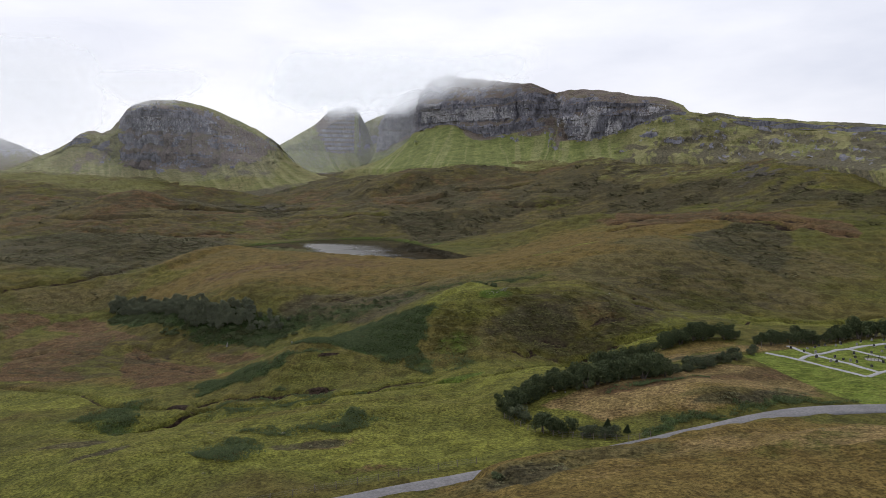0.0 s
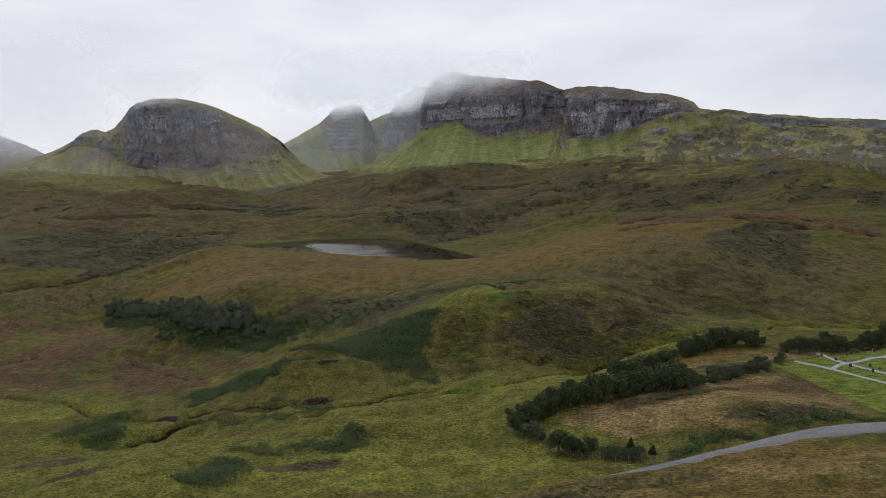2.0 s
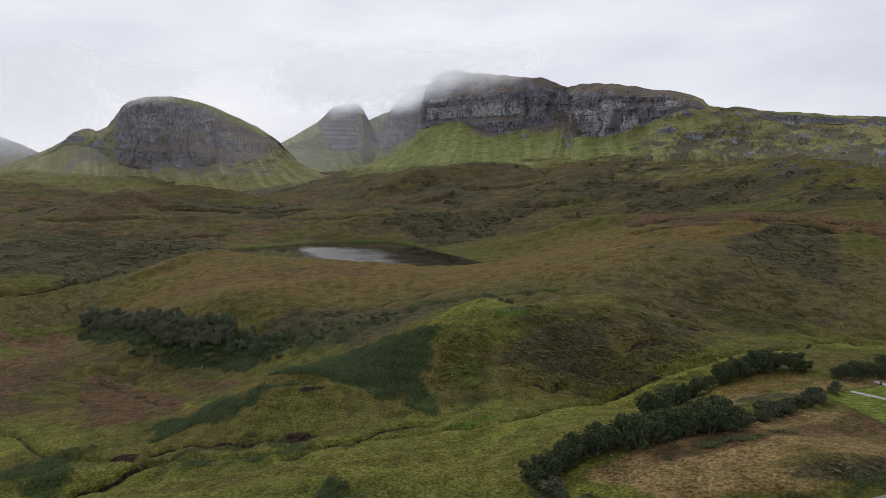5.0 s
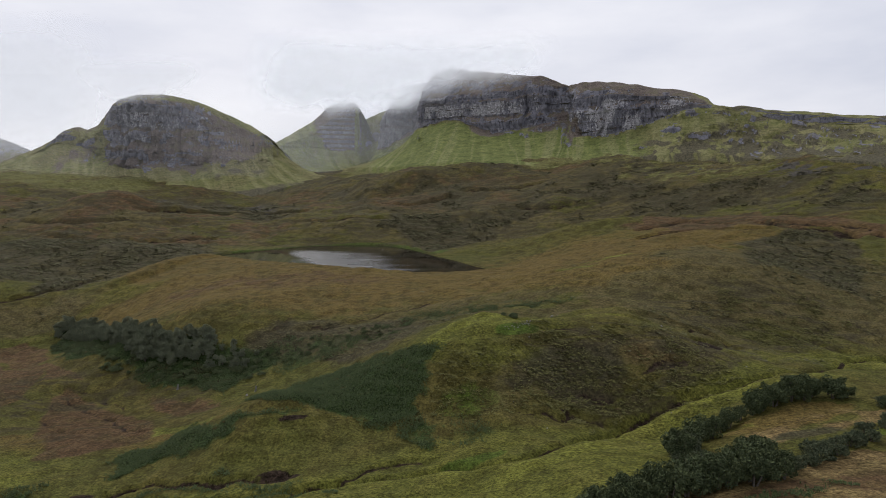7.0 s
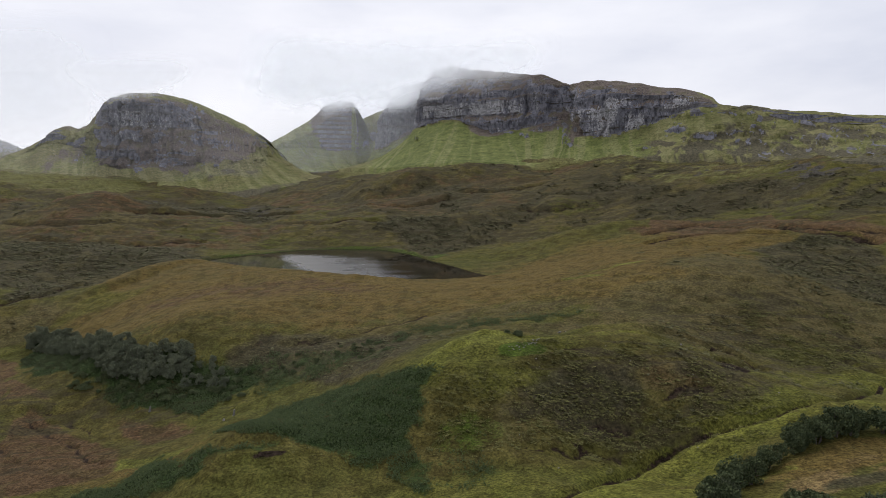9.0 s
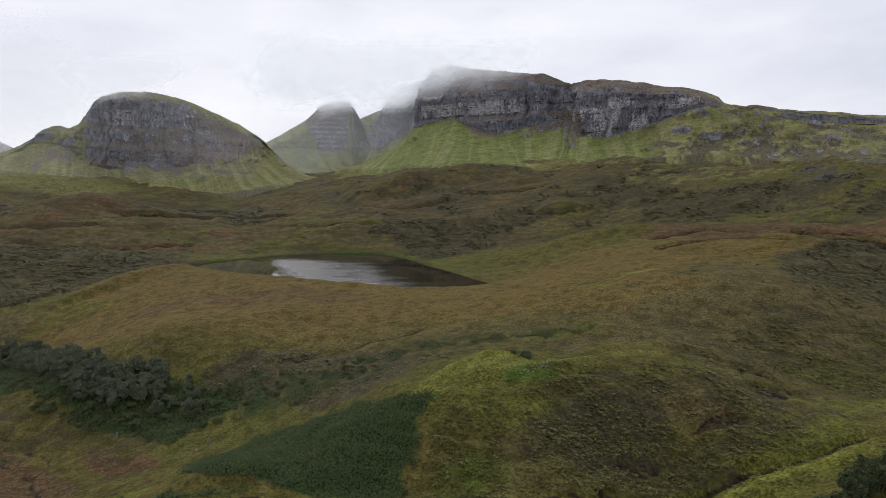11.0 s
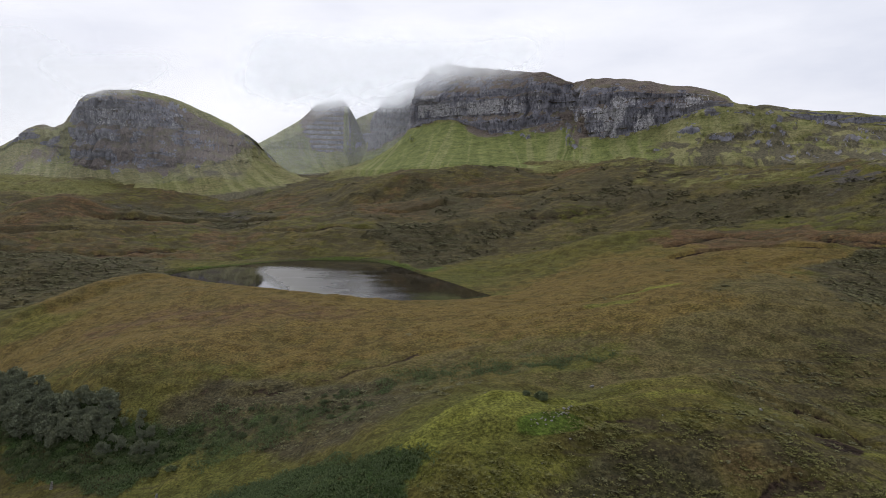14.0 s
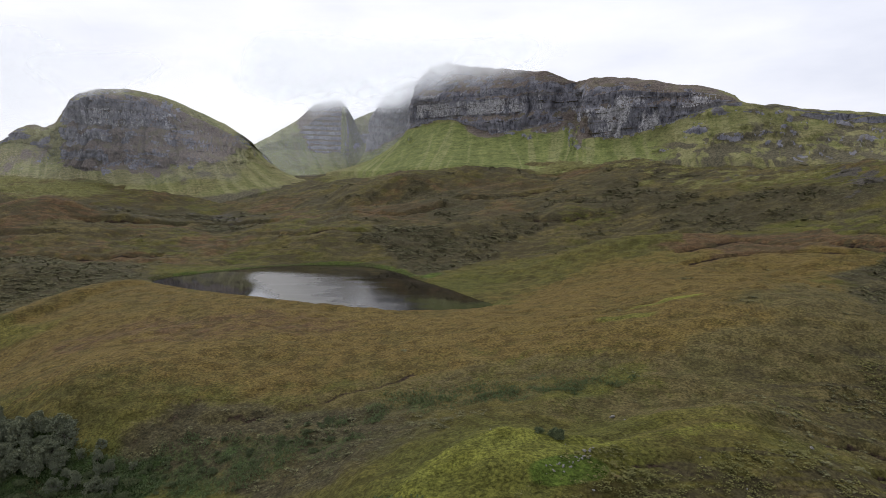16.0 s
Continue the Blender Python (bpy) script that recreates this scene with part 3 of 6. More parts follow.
KNOLL_HEATH = [(25, 211), (43, 222), (64, 223), (68, 208), (55, 205), (36, 199), (15, 186), (2, 189), (8, 200)]


def inside(x, y, outline, soft):
    """Weight of an outlined stretch of ground."""
    w = np.zeros(np.shape(x))
    p = np.array(outline, float)
    near = (x > p[:, 0].min() - 8) & (x < p[:, 0].max() + 8) & (y > p[:, 1].min() - 8) & (y < p[:, 1].max() + 8)
    if near.any():
        d, _ = line_distance(x[near], y[near], outline, closed=True)
        w[near] = 1 - smooth(-soft, soft, d)
    return w


def bracken_weight(x, y):
    x, y = x + 2.2 * fractal(x, y, 7, 3, 35), y + 2.2 * fractal(x, y, 7, 3, 38)
    return most(inside(x, y, BRACKEN_WEDGE, 3.0), 0.80 * inside(x, y, BRACKEN_TAIL, 2.5), 0.95 * inside(x, y, BRACKEN_BANK, 3.0), 0.62 * inside(x, y, BRACKEN_GULLY, 5.0), 0.42 * inside(x, y, GREEN_GULLY, 4.0), 0.42 * patch(x, y, 4, 187, 8, 10, 0), 0.62 * patch(x, y, -5, 186, 3.5, 9, 12),
                0.52 * patch(x, y, -18, 131.5, 10, 3.8, 12), 0.46 * patch(x, y, -37, 117, 7, 5, -20), 0.42 * patch(x, y, -32, 128, 8, 2.5, 5),
                0.6 * patch(x, y, -130, 305, 14, 8, -40), 0.50 * patch(x, y, -36, 250, 26, 12, -10), 0.42 * patch(x, y, 8, 263, 34, 10, 0),
                0.62 * patch(x, y, 46, 119.5, 16, 2.4, 22), 0.6 * patch(x, y, 68, 128, 16, 1.6, 8), 0.40 * patch(x, y, 44, 140.5, 14, 1.8, 15))


def ground_cover(x, y, z):
    x0, y0 = x, y
    far = np.clip(np.hypot(x, y - 60) / 200, 0.6, 3)
    x, y = x + 5 * far * fractal(x, y, 30, 3, 33), y + 5 * far * fractal(x, y, 30, 3, 34)
    high = smooth(455, 540, y)
    mix_a, mix_b = fractal(x, y, 42, 5, 36, 0.62), fractal(x, y, 34, 5, 37, 0.62)
    straw = most(0.85 * patch(x, y, 0, 332, 150, 56, 0), 0.72 * patch(x, y, -10, 300, 120, 34), 1.05 * patch(x, y, -60, 330, 110, 52, -8), 1.05 * patch(x, y, -20, 328, 110, 38, 0), 0.95 * patch(x, y, -120, 385, 45, 28, -25), 0.9 * patch(x, y, 90, 380, 90, 60, 30),
                 0.75 * patch(x, y, 60, 300, 60, 40), 1.15 * inside(x, y, DRY_FIELD, 3.0), 0.9 * patch(x, y, 32, 96, 44, 12, 18),
                 0.7 * patch(x, y, -110, 205, 40, 12), high * (0.36 + 0.35 * mix_a), 0.85 * patch(x, y, 30, 70, 70, 24), 1.05 * patch(x, y, 66, 180, 18, 5, 20),
                 0.7 * patch(x, y, -70, 205, 30, 10, -20))
    lush = most(0.34 * inside(x, y, GREEN_MOUND, 8.0), 0.42 * patch(x, y, 34, 478, 6, 34, -42), 0.60 * patch(x, y, 14, 221, 18, 8, 12), 0.66 * patch(x, y, 0, 214, 12, 8, 35), 0.58 * patch(x, y, 16, 206, 14, 7), 1.0 * patch(x, y, -5, 125, 50, 26, 0), 0.95 * patch(x, y, -60, 118, 55, 25, 10),
                1.0 * patch(x, y, -125, 185, 48, 22, 0), 1.1 * patch(x, y, 20, 160, 30, 16, 32), 1.0 * patch(x, y, 50, 193, 38, 9, 28), 0.6 * patch(x, y, 10, 178, 34, 7, 12),
                0.95 * patch(x, y, 115, 228, 55, 10, 8), 0.95 * patch(x, y, 46, 303, 8, 4), 0.6 * patch(x, y, 244, 436, 30, 12, -32), 0.55 * patch(x, y, -150, 350, 34, 12, 40),
                0.40 * patch(x, y, 40, 470, 44, 10, 35), 0.75 * patch(x, y, -30, 252, 18, 7, -10), 0.95 * patch(x, y, -30, 160, 80, 12, 5), 0.9 * patch(x, y, -60, 205, 30, 5, -15),
                0.4 * patch(x, y, 40, 240, 30, 4, 10), 0.3 * patch(x, y, 45, 225, 40, 10, 15), 0.45 * patch(x, y, 90, 262, 26, 8, 40)) * (1 - 0.95 * inside(x, y, DRY_FIELD, 3.0))
    crags = 0.6 * smooth(0.16, 0.4, fractal(x0, 2.2 * y0, 40, 4, 39)) * smooth(520, 570, y0) * smooth(90, 150, x0)
    dw, _ = line_distance(x0, y0, STREAM_LINE)
    peat = most(0.75 * (1 - smooth(0.4, 1.3, dw)), 0.62 * crags, patch(x, y, 70, 225, 5, 5, 40), patch(x, y, 66, 239, 5, 2, 20), 0.9 * patch(x, y, 33, 200, 5, 1.6, 10), 0.8 * patch(x, y, 27, 193, 5, 1.2, 0), 0.8 * patch(x, y, 52, 209, 5, 2, 20),
                patch(x, y, -67, 169, 5.5, 2.2, 35), 0.9 * patch(x, y, -32, 172, 6, 1.3, 0), 0.8 * patch(x, y, -31, 186, 5, 1.3, 10), 0.5 * patch(x, y, 7, 92, 3, 2, 20))
    for line, _, bare in HAGS:
        near, d, front = hag_distance(x0, y0, line, 1.2)
        if near.any():
            wide = 1 + 0.004 * np.clip(y0[near] - 200, 0, 500)
            peat[near] = np.maximum(peat[near], bare * np.where(front, np.exp(-(d / (1.3 * wide)) ** 2), np.exp(-(d / (0.5 * wide)) ** 2)))
    heather = most(0.7 * patch(x, y, 48, 253, 42, 9, 12), 0.85 * patch(x, y, 120, 275, 42, 32, 20), 1.35 * patch(x, y, 152, 356, 26, 12, 10), 0.58 * inside(x, y, KNOLL_HEATH, 7.0), 0.8 * patch(x, y, 75, 262, 44, 26, 30), 1.0 * patch(x, y, 20, 555, 70, 30, 12),
                   1.25 * patch(x, y, -225, 455, 85, 48, 0), 1.1 * patch(x, y, -215, 400, 60, 40, 0), 0.85 * patch(x, y, -175, 340, 30, 18, 30), 0.9 * patch(x, y, -175, 425, 40, 14, 20), 0.8 * patch(x, y, -250, 380, 60, 30), high * (0.58 + 0.45 * mix_b), 0.95 * patch(x, y, 185, 505, 70, 26, -35), 0.9 * patch(x, y, 120, 566, 60, 22, -20), 0.9 * patch(x, y, 30, 545, 34, 10, 0), 0.95 * patch(x, y, 66, 548, 12, 6, 0), 1.1 * patch(x, y, -225, 700, 70, 14, 0), 0.9 * patch(x, y, 95, 268, 26, 20, 30), 0.85 * patch(x, y, 150, 610, 130, 50, -15),
                   1.0 * patch(x, y, 18, 92, 18, 4, 20), 0.9 * patch(x, y, 58, 128, 15, 2.5, 8), 0.8 * patch(x, y, 74, 134, 6, 2.5, 10), 0.95 * patch(x, y, 130, 298, 60, 34, 0), 0.62 * patch(x, y, -5, 266, 60, 14, 0), 0.6 * patch(x, y, -30, 246, 30, 8, -5), 0.75 * patch(x, y, -240, 300, 60, 40))
    rust = most(1.4 * inside(x, y, RED_MOOR, 5.0), 0.9 * patch(x, y, 130, 440, 40, 8, -10), *[1.05 * inside(x, y, o, 3.0) for o in BROWN_FIELDS], 0.58 * patch(x, y, -23, 121, 9, 4, 8), 0.55 * patch(x, y, -10, 108.5, 8, 2, 5), 0.7 * patch(x, y, 48, 213, 9, 6, 20),
                high * 0.75 * patch(x, y, -300, 540, 140, 40), high * 0.8 * patch(x, y, 20, 610, 170, 34), 0.75 * patch(x, y, -200, 500, 90, 14), 0.85 * patch(x, y, 46, 140, 22, 4, 22), 0.8 * patch(x, y, 66, 146, 14, 6, 22), 0.8 * patch(x, y, 76, 152, 6, 8, 22),
                high * (0.52 + 0.35 * mix_a), 0.9 * patch(x, y, -255, 572, 60, 26, 0), 0.9 * patch(x, y, 75, 630, 70, 40, -10), 0.85 * patch(x, y, -10, 650, 60, 30, 0), 0.8 * patch(x, y, -14, 553, 24, 12, 0), 0.6 * patch(x, y, -70, 330, 60, 20))
    mottle = fractal(x0, 1.8 * y0, 26, 4, 43)
    sward = most((0.20 + 0.95 * fractal(x0, 2.2 * y0, 15, 4, 46, 0.65)) * smooth(125, 185, x + 0.35 * (y - 600)) * smooth(515, 575, y + 0.25 * (x - 200)), 0.95 * smooth(722, 742, y + 0.30 * x) * smooth(-150, -90, x), 0.9 * smooth(690, 730, y) * (1 - smooth(-330, -290, x)))
    heather = heather * (1 - 0.8 * np.clip(sward, 0, 1) * (mottle > -0.25))
    rust, straw = rust * (1 - 0.85 * np.clip(sward, 0, 1)), straw * (1 - 0.85 * np.clip(sward, 0, 1))
    stony = most((0.75 + 0.8 * fractal(x0, 2.4 * y0, 12, 4, 47)) * inside(x, y, EAST_CRAG, 8.0), (0.62 + 0.8 * fractal(x0, 2.4 * y0, 10, 4, 48)) * inside(x, y, FAR_EAST_CRAG, 8.0), *[0.55 * patch(x, y, *o) for o in ((214, 573, 14, 5, -20), (228, 523, 12, 5, -35), (241, 497, 12, 5, -40), (196, 585, 8, 4, 0), (246, 560, 16, 5, -30), (250, 510, 16, 6, -50), (226, 566, 12, 4, -20), (250, 520, 10, 5, -40), (170, 600, 9, 4, 0), (236, 560, 10, 5, -40))],
                 0.45 * smooth(0.16, 0.36, fractal(x0, 2.4 * y0, 24, 4, 45)) * smooth(530, 570, y0) * smooth(140, 190, x0), 0.62 * inside(x, y, STONY_FOOT, 8) * (0.7 + 0.9 * mottle))
    ds, _ = line_distance(x0, y0, catmull(STREAM_CREST, 2))
    near_stream = 1 - smooth(0.5, 5.0, ds + 2.5 * mottle)
    short = most(0.95 * patch(x, y, 11, 223, 14, 3.6, 16), 0.8 * patch(x, y, -2, 213, 4, 8, -35), 0.52 * patch(x, y, 30, 230, 20, 3, 14), 0.75 * near_stream, 0.85 * patch(x, y, -12, 118, 40, 10, 8),
                 0.7 * patch(x, y, -115, 178, 36, 8, 0), 0.7 * patch(x, y, 30, 172, 40, 3, 14), 0.75 * patch(x, y, -62, 204, 24, 3, -15), 0.65 * patch(x, y, 112, 226, 46, 5, 8), 0.8 * patch(x, y, 60, 318, 14, 3, 5), 0.7 * patch(x, y, -150, 216, 30, 4, 0),
                 0.2 * patch(x, y, -70, 310, 60, 6, -10), 0.6 * patch(x, y, 20, 104, 30, 4, 18)) * (0.95 + 0.5 * mottle)
    # weights of the shade painted in hollows and the light painted on crowns
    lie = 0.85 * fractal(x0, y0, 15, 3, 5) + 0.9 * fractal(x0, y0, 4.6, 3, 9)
    hollow_shade, crown = smooth(0.05, -0.75, lie), smooth(0.1, 0.9, lie)
    hay = most(0.95 * inside(x, y, DRY_FIELD, 3.0), 1.3 * patch(x, y, 66, 175, 16, 5, 25), 1.1 * patch(x, y, 84, 179, 14, 3, 12), 0.45 * patch(x, y, 50, 94, 44, 10, 15)) * (0.9 + 0.6 * mottle)
    ling = most((0.78 + 0.5 * mix_b) * inside(x, y, FAR_EAST_HEATH, 12.0), (0.6 + 0.6 * mix_a) * patch(x, y, 290, 400, 80, 90, 0), 0.95 * patch(x, y, 12, 87.5, 6, 4, 20), 0.95 * patch(x, y, 56, 125.5, 10, 2.0, 14), 0.9 * patch(x, y, 68, 129.5, 8, 1.6, 10), 0.85 * patch(x, y, 65, 171, 9, 2.6, 18), 0.8 * patch(x, y, -76, 132, 9, 3.5, 0), 0.8 * patch(x, y, -61, 121, 7, 2.4, 15), 0.75 * patch(x, y, -37, 114, 6, 3, -20), 0.75 * patch(x, y, -24, 121, 8, 3.2, 10), 0.5 * patch(x, y, 72, 222, 36, 16, 12), 0.45 * patch(x, y, 56, 206, 26, 8, 25),
                (0.85 + 0.5 * mix_b) * patch(x, y, -28, 252, 40, 19, -12), (0.50 + 0.8 * mix_b) * inside(x, y, KNOLL_HEATH, 7.0), 0.4 * patch(x, y, 14, 268, 34, 8, 0), 1.15 * inside(x, y, DARK_HEATH, 8.0), 0.95 * inside(x, y, STONY_FOOT, 10.0), 1.0 * inside(x, y, EAST_HEATH, 8.0), 1.15 * patch(x, y, -168, 432, 36, 44, 0), 1.1 * patch(x, y, -188, 388, 26, 28, 0), 1.2 * patch(x, y, -225, 455, 85, 48, 0), 1.1 * patch(x, y, -215, 400, 60, 40, 0), 1.0 * patch(x, y, 30, 545, 36, 10, 0), 1.0 * patch(x, y, 66, 548, 12, 6, 0), 1.15 * patch(x, y, 152, 356, 26, 12, 10), 0.9 * patch(x, y, 185, 505, 70, 22, -35),
                0.8 * patch(x, y, 120, 566, 60, 18, -20), 1.0 * patch(x, y, -225, 700, 70, 14, 0), (0.35 + 0.6 * mix_b) * smooth(520, 580, y)) * (1 - 0.8 * np.clip(sward, 0, 1))
    open_moor = (1 - 0.9 * inside(x, y, RED_MOOR, 5.0)) * (1 - 0.8 * inside(x, y, GREEN_MOUND, 6.0))
    ling, heather = ling * open_moor, heather * open_moor
    hags = most(0.85 * patch(x, y, 45, 212, 34, 18, 15), 0.8 * patch(x, y, 95, 255, 40, 24, 10), 0.6 * patch(x, y, -110, 240, 60, 40, 0), 0.75 * smooth(430, 520, y), 0.22 * smooth(215, 290, y), 0.9 * patch(x, y, 175, 428, 60, 30, -25), 0.8 * patch(x, y, -200, 520, 120, 60))
    hags = hags * (1 - np.clip(sward, 0, 1))
    x, y = x0, y0
    fern = bracken_weight(x + 2 * fractal(x, y, 12, 3, 33), y + 2 * fractal(x, y, 12, 3, 34))
    u, v = (x - 100) * 0.94 + (y - 158) * 0.34, -(x - 100) * 0.34 + (y - 158) * 0.94
    mown = np.where((u > -22 + 0.25 * v) & (u < 60) & (v > -24) & (v < 19), 1.0, 0.0)
    d, _ = line_distance(x, y, LOCH_LINE, closed=True)
    damp = np.where((y > 455) & (d < 60), 1 - smooth(1.5, 5.5, d), 0.0) + 0.8 * patch(x, y, -3, 455, 5, 12, -25) + 1.4 * patch(x, y, 18, 217.3, 6.0, 2.6, 15) + 0.62 * patch(x, y, 5, 195, 8, 6, 0) + 0.8 * patch(x, y, 5, 171, 8, 2.0, 20)
    return {"cover_a": (straw, lush, fern, peat), "cover_b": (heather, rust, mown, damp), "cover_c": (sward, stony, short, hags), "cover_d": (hay, hollow_shade, crown, ling)}


def front_fan():
    angles = np.radians(np.concatenate([np.linspace(-180, -42, 50)[:-1], np.linspace(-42, 42, 940), np.linspace(42, 180, 50)[1:]]))
    rings = np.concatenate([np.linspace(0.5, 110, 90)[:-1], np.geomspace(110, 1050, 660)[:-1], np.geomspace(1050, 4900, 40)])
    a, r = np.meshgrid(angles, rings)
    return r * np.sin(a), r * np.cos(a) - 35


gx, gy = front_fan()
gz = height(gx, gy)
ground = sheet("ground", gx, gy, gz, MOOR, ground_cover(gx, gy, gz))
tagged(ground, "rolling moorland of tussock grass, heather and bracken", "moorland", kind="structure")


def loch():
    x, y = np.meshgrid(np.linspace(-140, 30, 120), np.linspace(358, 506, 110))
    d, _ = line_distance(x, y, LOCH_LINE, closed=True)
    u = x + 0.35 * (y - 430)
    ruffled = 1.15 * smooth(-90, -70, u + 0.1 * (y - 420)) * (1 - 0.85 * smooth(-84, 0, u)) * (1 - smooth(452, 488, y))
    return tagged(sheet("water", x, y, 0 * x, WATER, {"cover_a": (ruffled, 0, 0, 1)}, keep=d < 4), "dark peaty loch with wind-ruffled pale streaks", "loch", kind="structure")


loch()


def road():
    line = catmull(ROAD, 14)
    t = np.gradient(line[:, :2], axis=0)
    t /= np.hypot(t[:, 0], t[:, 1])[:, None]
    across = np.array([-1.06, -1.0, -0.5, 0, 0.5, 1.0, 1.06]) * ROAD_HALF
    drop = np.array([-0.35, 0.0, 0.05, 0.07, 0.05, 0.0, -0.35])
    wob = 0.18 * fractal(line[:, 0], line[:, 1], 7, 2, 71)
    x = line[:, 0, None] + (-t[:, 1, None]) * across * (1 + wob[:, None] * 0.3)
    y = line[:, 1, None] + t[:, 0, None] * across * (1 + wob[:, None] * 0.3)
    z = line[:, 2, None] + 0.02 + drop[None]
    return tagged(sheet("road", x, y, z, ASPHALT), "narrow grey asphalt single-track road", "road", kind="structure")


road()
# ---- mountains: control lines from the foot of the talus to the crest ----
SCARP_BASE = [(-131, 930, 54), (-97, 880, 55), (-57, 800, 54), (-14, 740, 57), (36, 730, 59), (76, 705, 54), (93, 695, 53), (110, 690, 54),
    (139, 680, 57), (166, 670, 60), (189, 650, 63), (210, 635, 64), (225, 610, 62), (238, 585, 58), (249, 560, 57), (254, 520, 56), (262,
    480, 54), (275, 450, 50), (277, 400, 47)]
SCARP_FOOT = [(-52, 1100, 87), (-40, 1000, 100), (-33, 945, 105), (10, 905, 112), (49, 846, 93), (91, 830, 97), (133, 822, 105), (133, 768,
    86), (164, 748, 85), (186, 728, 90), (212, 708, 100), (231, 690, 106), (244, 680, 106), (279, 690, 104), (293, 665, 94), (316, 650, 90),
    (342, 630, 87), (372, 600, 82), (401, 560, 75)]
SCARP_RIM = [(-46, 1110, 98), (-35, 1006, 145), (-27, 950, 141), (11, 912, 139), (56, 870, 140), (98, 845, 141), (136, 835, 130), (137,
    776, 124), (167, 756, 127), (190, 736, 123), (215, 715, 121), (234, 696, 115), (248, 686, 109), (285, 700, 107), (296, 670, 101), (320,
    655, 98), (346, 635, 93), (376, 606, 89), (406, 566, 82)]
SCARP_CREST = [(-44, 1150, 106), (-28, 1040, 166), (0, 985, 187), (40, 950, 178), (71, 900, 168), (110, 865, 160), (139, 845, 148), (149,
    800, 144), (176, 790, 143), (203, 770, 137), (228, 745, 130), (248, 730, 123), (259, 705, 110), (295, 720, 111), (312, 700, 104), (338,
    690, 102), (375, 680, 98), (411, 650, 94), (445, 610, 86)]
DOME_BASE = [(-541, 760, 16), (-436, 740, 21), (-397, 730, 21), (-367, 735, 24), (-342, 735, 22), (-317, 740, 20), (-287, 742, 21), (-255,
    746, 26), (-225, 748, 24), (-196, 755, 25), (-176, 790, 32), (-160, 830, 37), (-144, 880, 45)]
DOME_FOOT = [(-592, 860, 34), (-509, 900, 71), (-480, 905, 84), (-435, 890, 77), (-394, 848, 60), (-363, 843, 54), (-330, 840, 56), (-292,
    832, 53), (-255, 825, 59), (-227, 825, 61), (-209, 840, 59), (-203, 880, 63), (-181, 930, 54)]
DOME_RIM = [(-593, 862, 35), (-509, 903, 74), (-479, 908, 96), (-433, 895, 91), (-390, 862, 114), (-370, 866, 128), (-342, 872, 130), (-311,
    880, 126), (-280, 885, 110), (-251, 890, 97), (-228, 900, 87), (-221, 925, 80), (-209, 960, 68)]
DOME_CREST = [(-644, 930, 38), (-526, 935, 81), (-474, 930, 106), (-448, 930, 106), (-393, 880, 132), (-375, 885, 141), (-358, 900, 145),
    (-327, 905, 141), (-296, 915, 132), (-266, 925, 118), (-237, 945, 100), (-230, 950, 92), (-223, 990, 77)]
STACK_BASE = [(-216, 990, 54), (-196, 1000, 51), (-174, 1010, 51), (-151, 1010, 52), (-133, 1020, 56), (-127, 1032, 60), (-123, 1050, 63), (-120, 1080, 65),
    (-112, 1120, 72), (-93, 1150, 82), (-40, 1150, 82)]
STACK_FOOT = [(-254, 1050, 80), (-228, 1060, 85), (-195, 1080, 86), (-172, 1090, 84), (-146, 1100, 82), (-135, 1105, 76), (-132, 1114, 76), (-139, 1180, 83),
    (-122, 1220, 98), (-95, 1230, 112), (-42, 1230, 112)]
STACK_RIM = [(-256, 1060, 85), (-226, 1065, 95), (-195, 1085, 108), (-172, 1100, 130), (-149, 1110, 135), (-138, 1111, 133), (-133, 1119, 128), (-138, 1190,
    110), (-123, 1230, 127), (-91, 1240, 146), (-43, 1240, 146)]
STACK_CREST = [(-266, 1100, 92), (-234, 1110, 109), (-203, 1120, 130), (-182, 1130, 150), (-160, 1135, 160), (-148, 1138, 159), (-141, 1143, 154), (-139, 1200,
    134), (-126, 1260, 148), (-88, 1270, 163), (-44, 1270, 163)]


BUTTRESS_BASE = [(-92, 1150, 72), (-104, 1100, 70), (-110, 1045, 66), (-86, 1022, 68), (-60, 1022, 80), (-34, 1030, 90)]
BUTTRESS_FOOT = [(-84, 1170, 92), (-94, 1110, 86), (-99, 1064, 83), (-82, 1046, 87), (-60, 1050, 100), (-36, 1060, 112)]
BUTTRESS_RIM = [(-82, 1175, 112), (-90, 1114, 121), (-94, 1070, 126), (-78, 1054, 140), (-58, 1059, 152), (-36, 1068, 160)]
BUTTRESS_CREST = [(-66, 1190, 132), (-74, 1140, 144), (-78, 1100, 152), (-64, 1085, 168), (-46, 1090, 178), (-28, 1100, 184)]


def setback(z, shelves, base=0.10):
    """How far back a face has stepped at each height, 0..1: steep between shelves, level on them."""
    g = base + sum(w * np.exp(-((z - c) / half) ** 4) for c, half, w in shelves)
    g = np.cumsum(g, 1)
    g = g - g[:, :1]
    return g / np.maximum(g[:, -1:], 1e-9)


def blocks(s, row, size, seed):
    """Stepped fronts of rock columns, each standing a little before or behind its neighbour."""
    u = s / size + 0.7 * lattice(np.floor(row), 0 * row, seed)
    u = u + 0.35 * ripple(s, row, 2.3 * size, seed + 1)
    return lattice(np.floor(u), np.floor(row), seed + 2), np.abs(u - np.floor(u) - 0.5) * 2


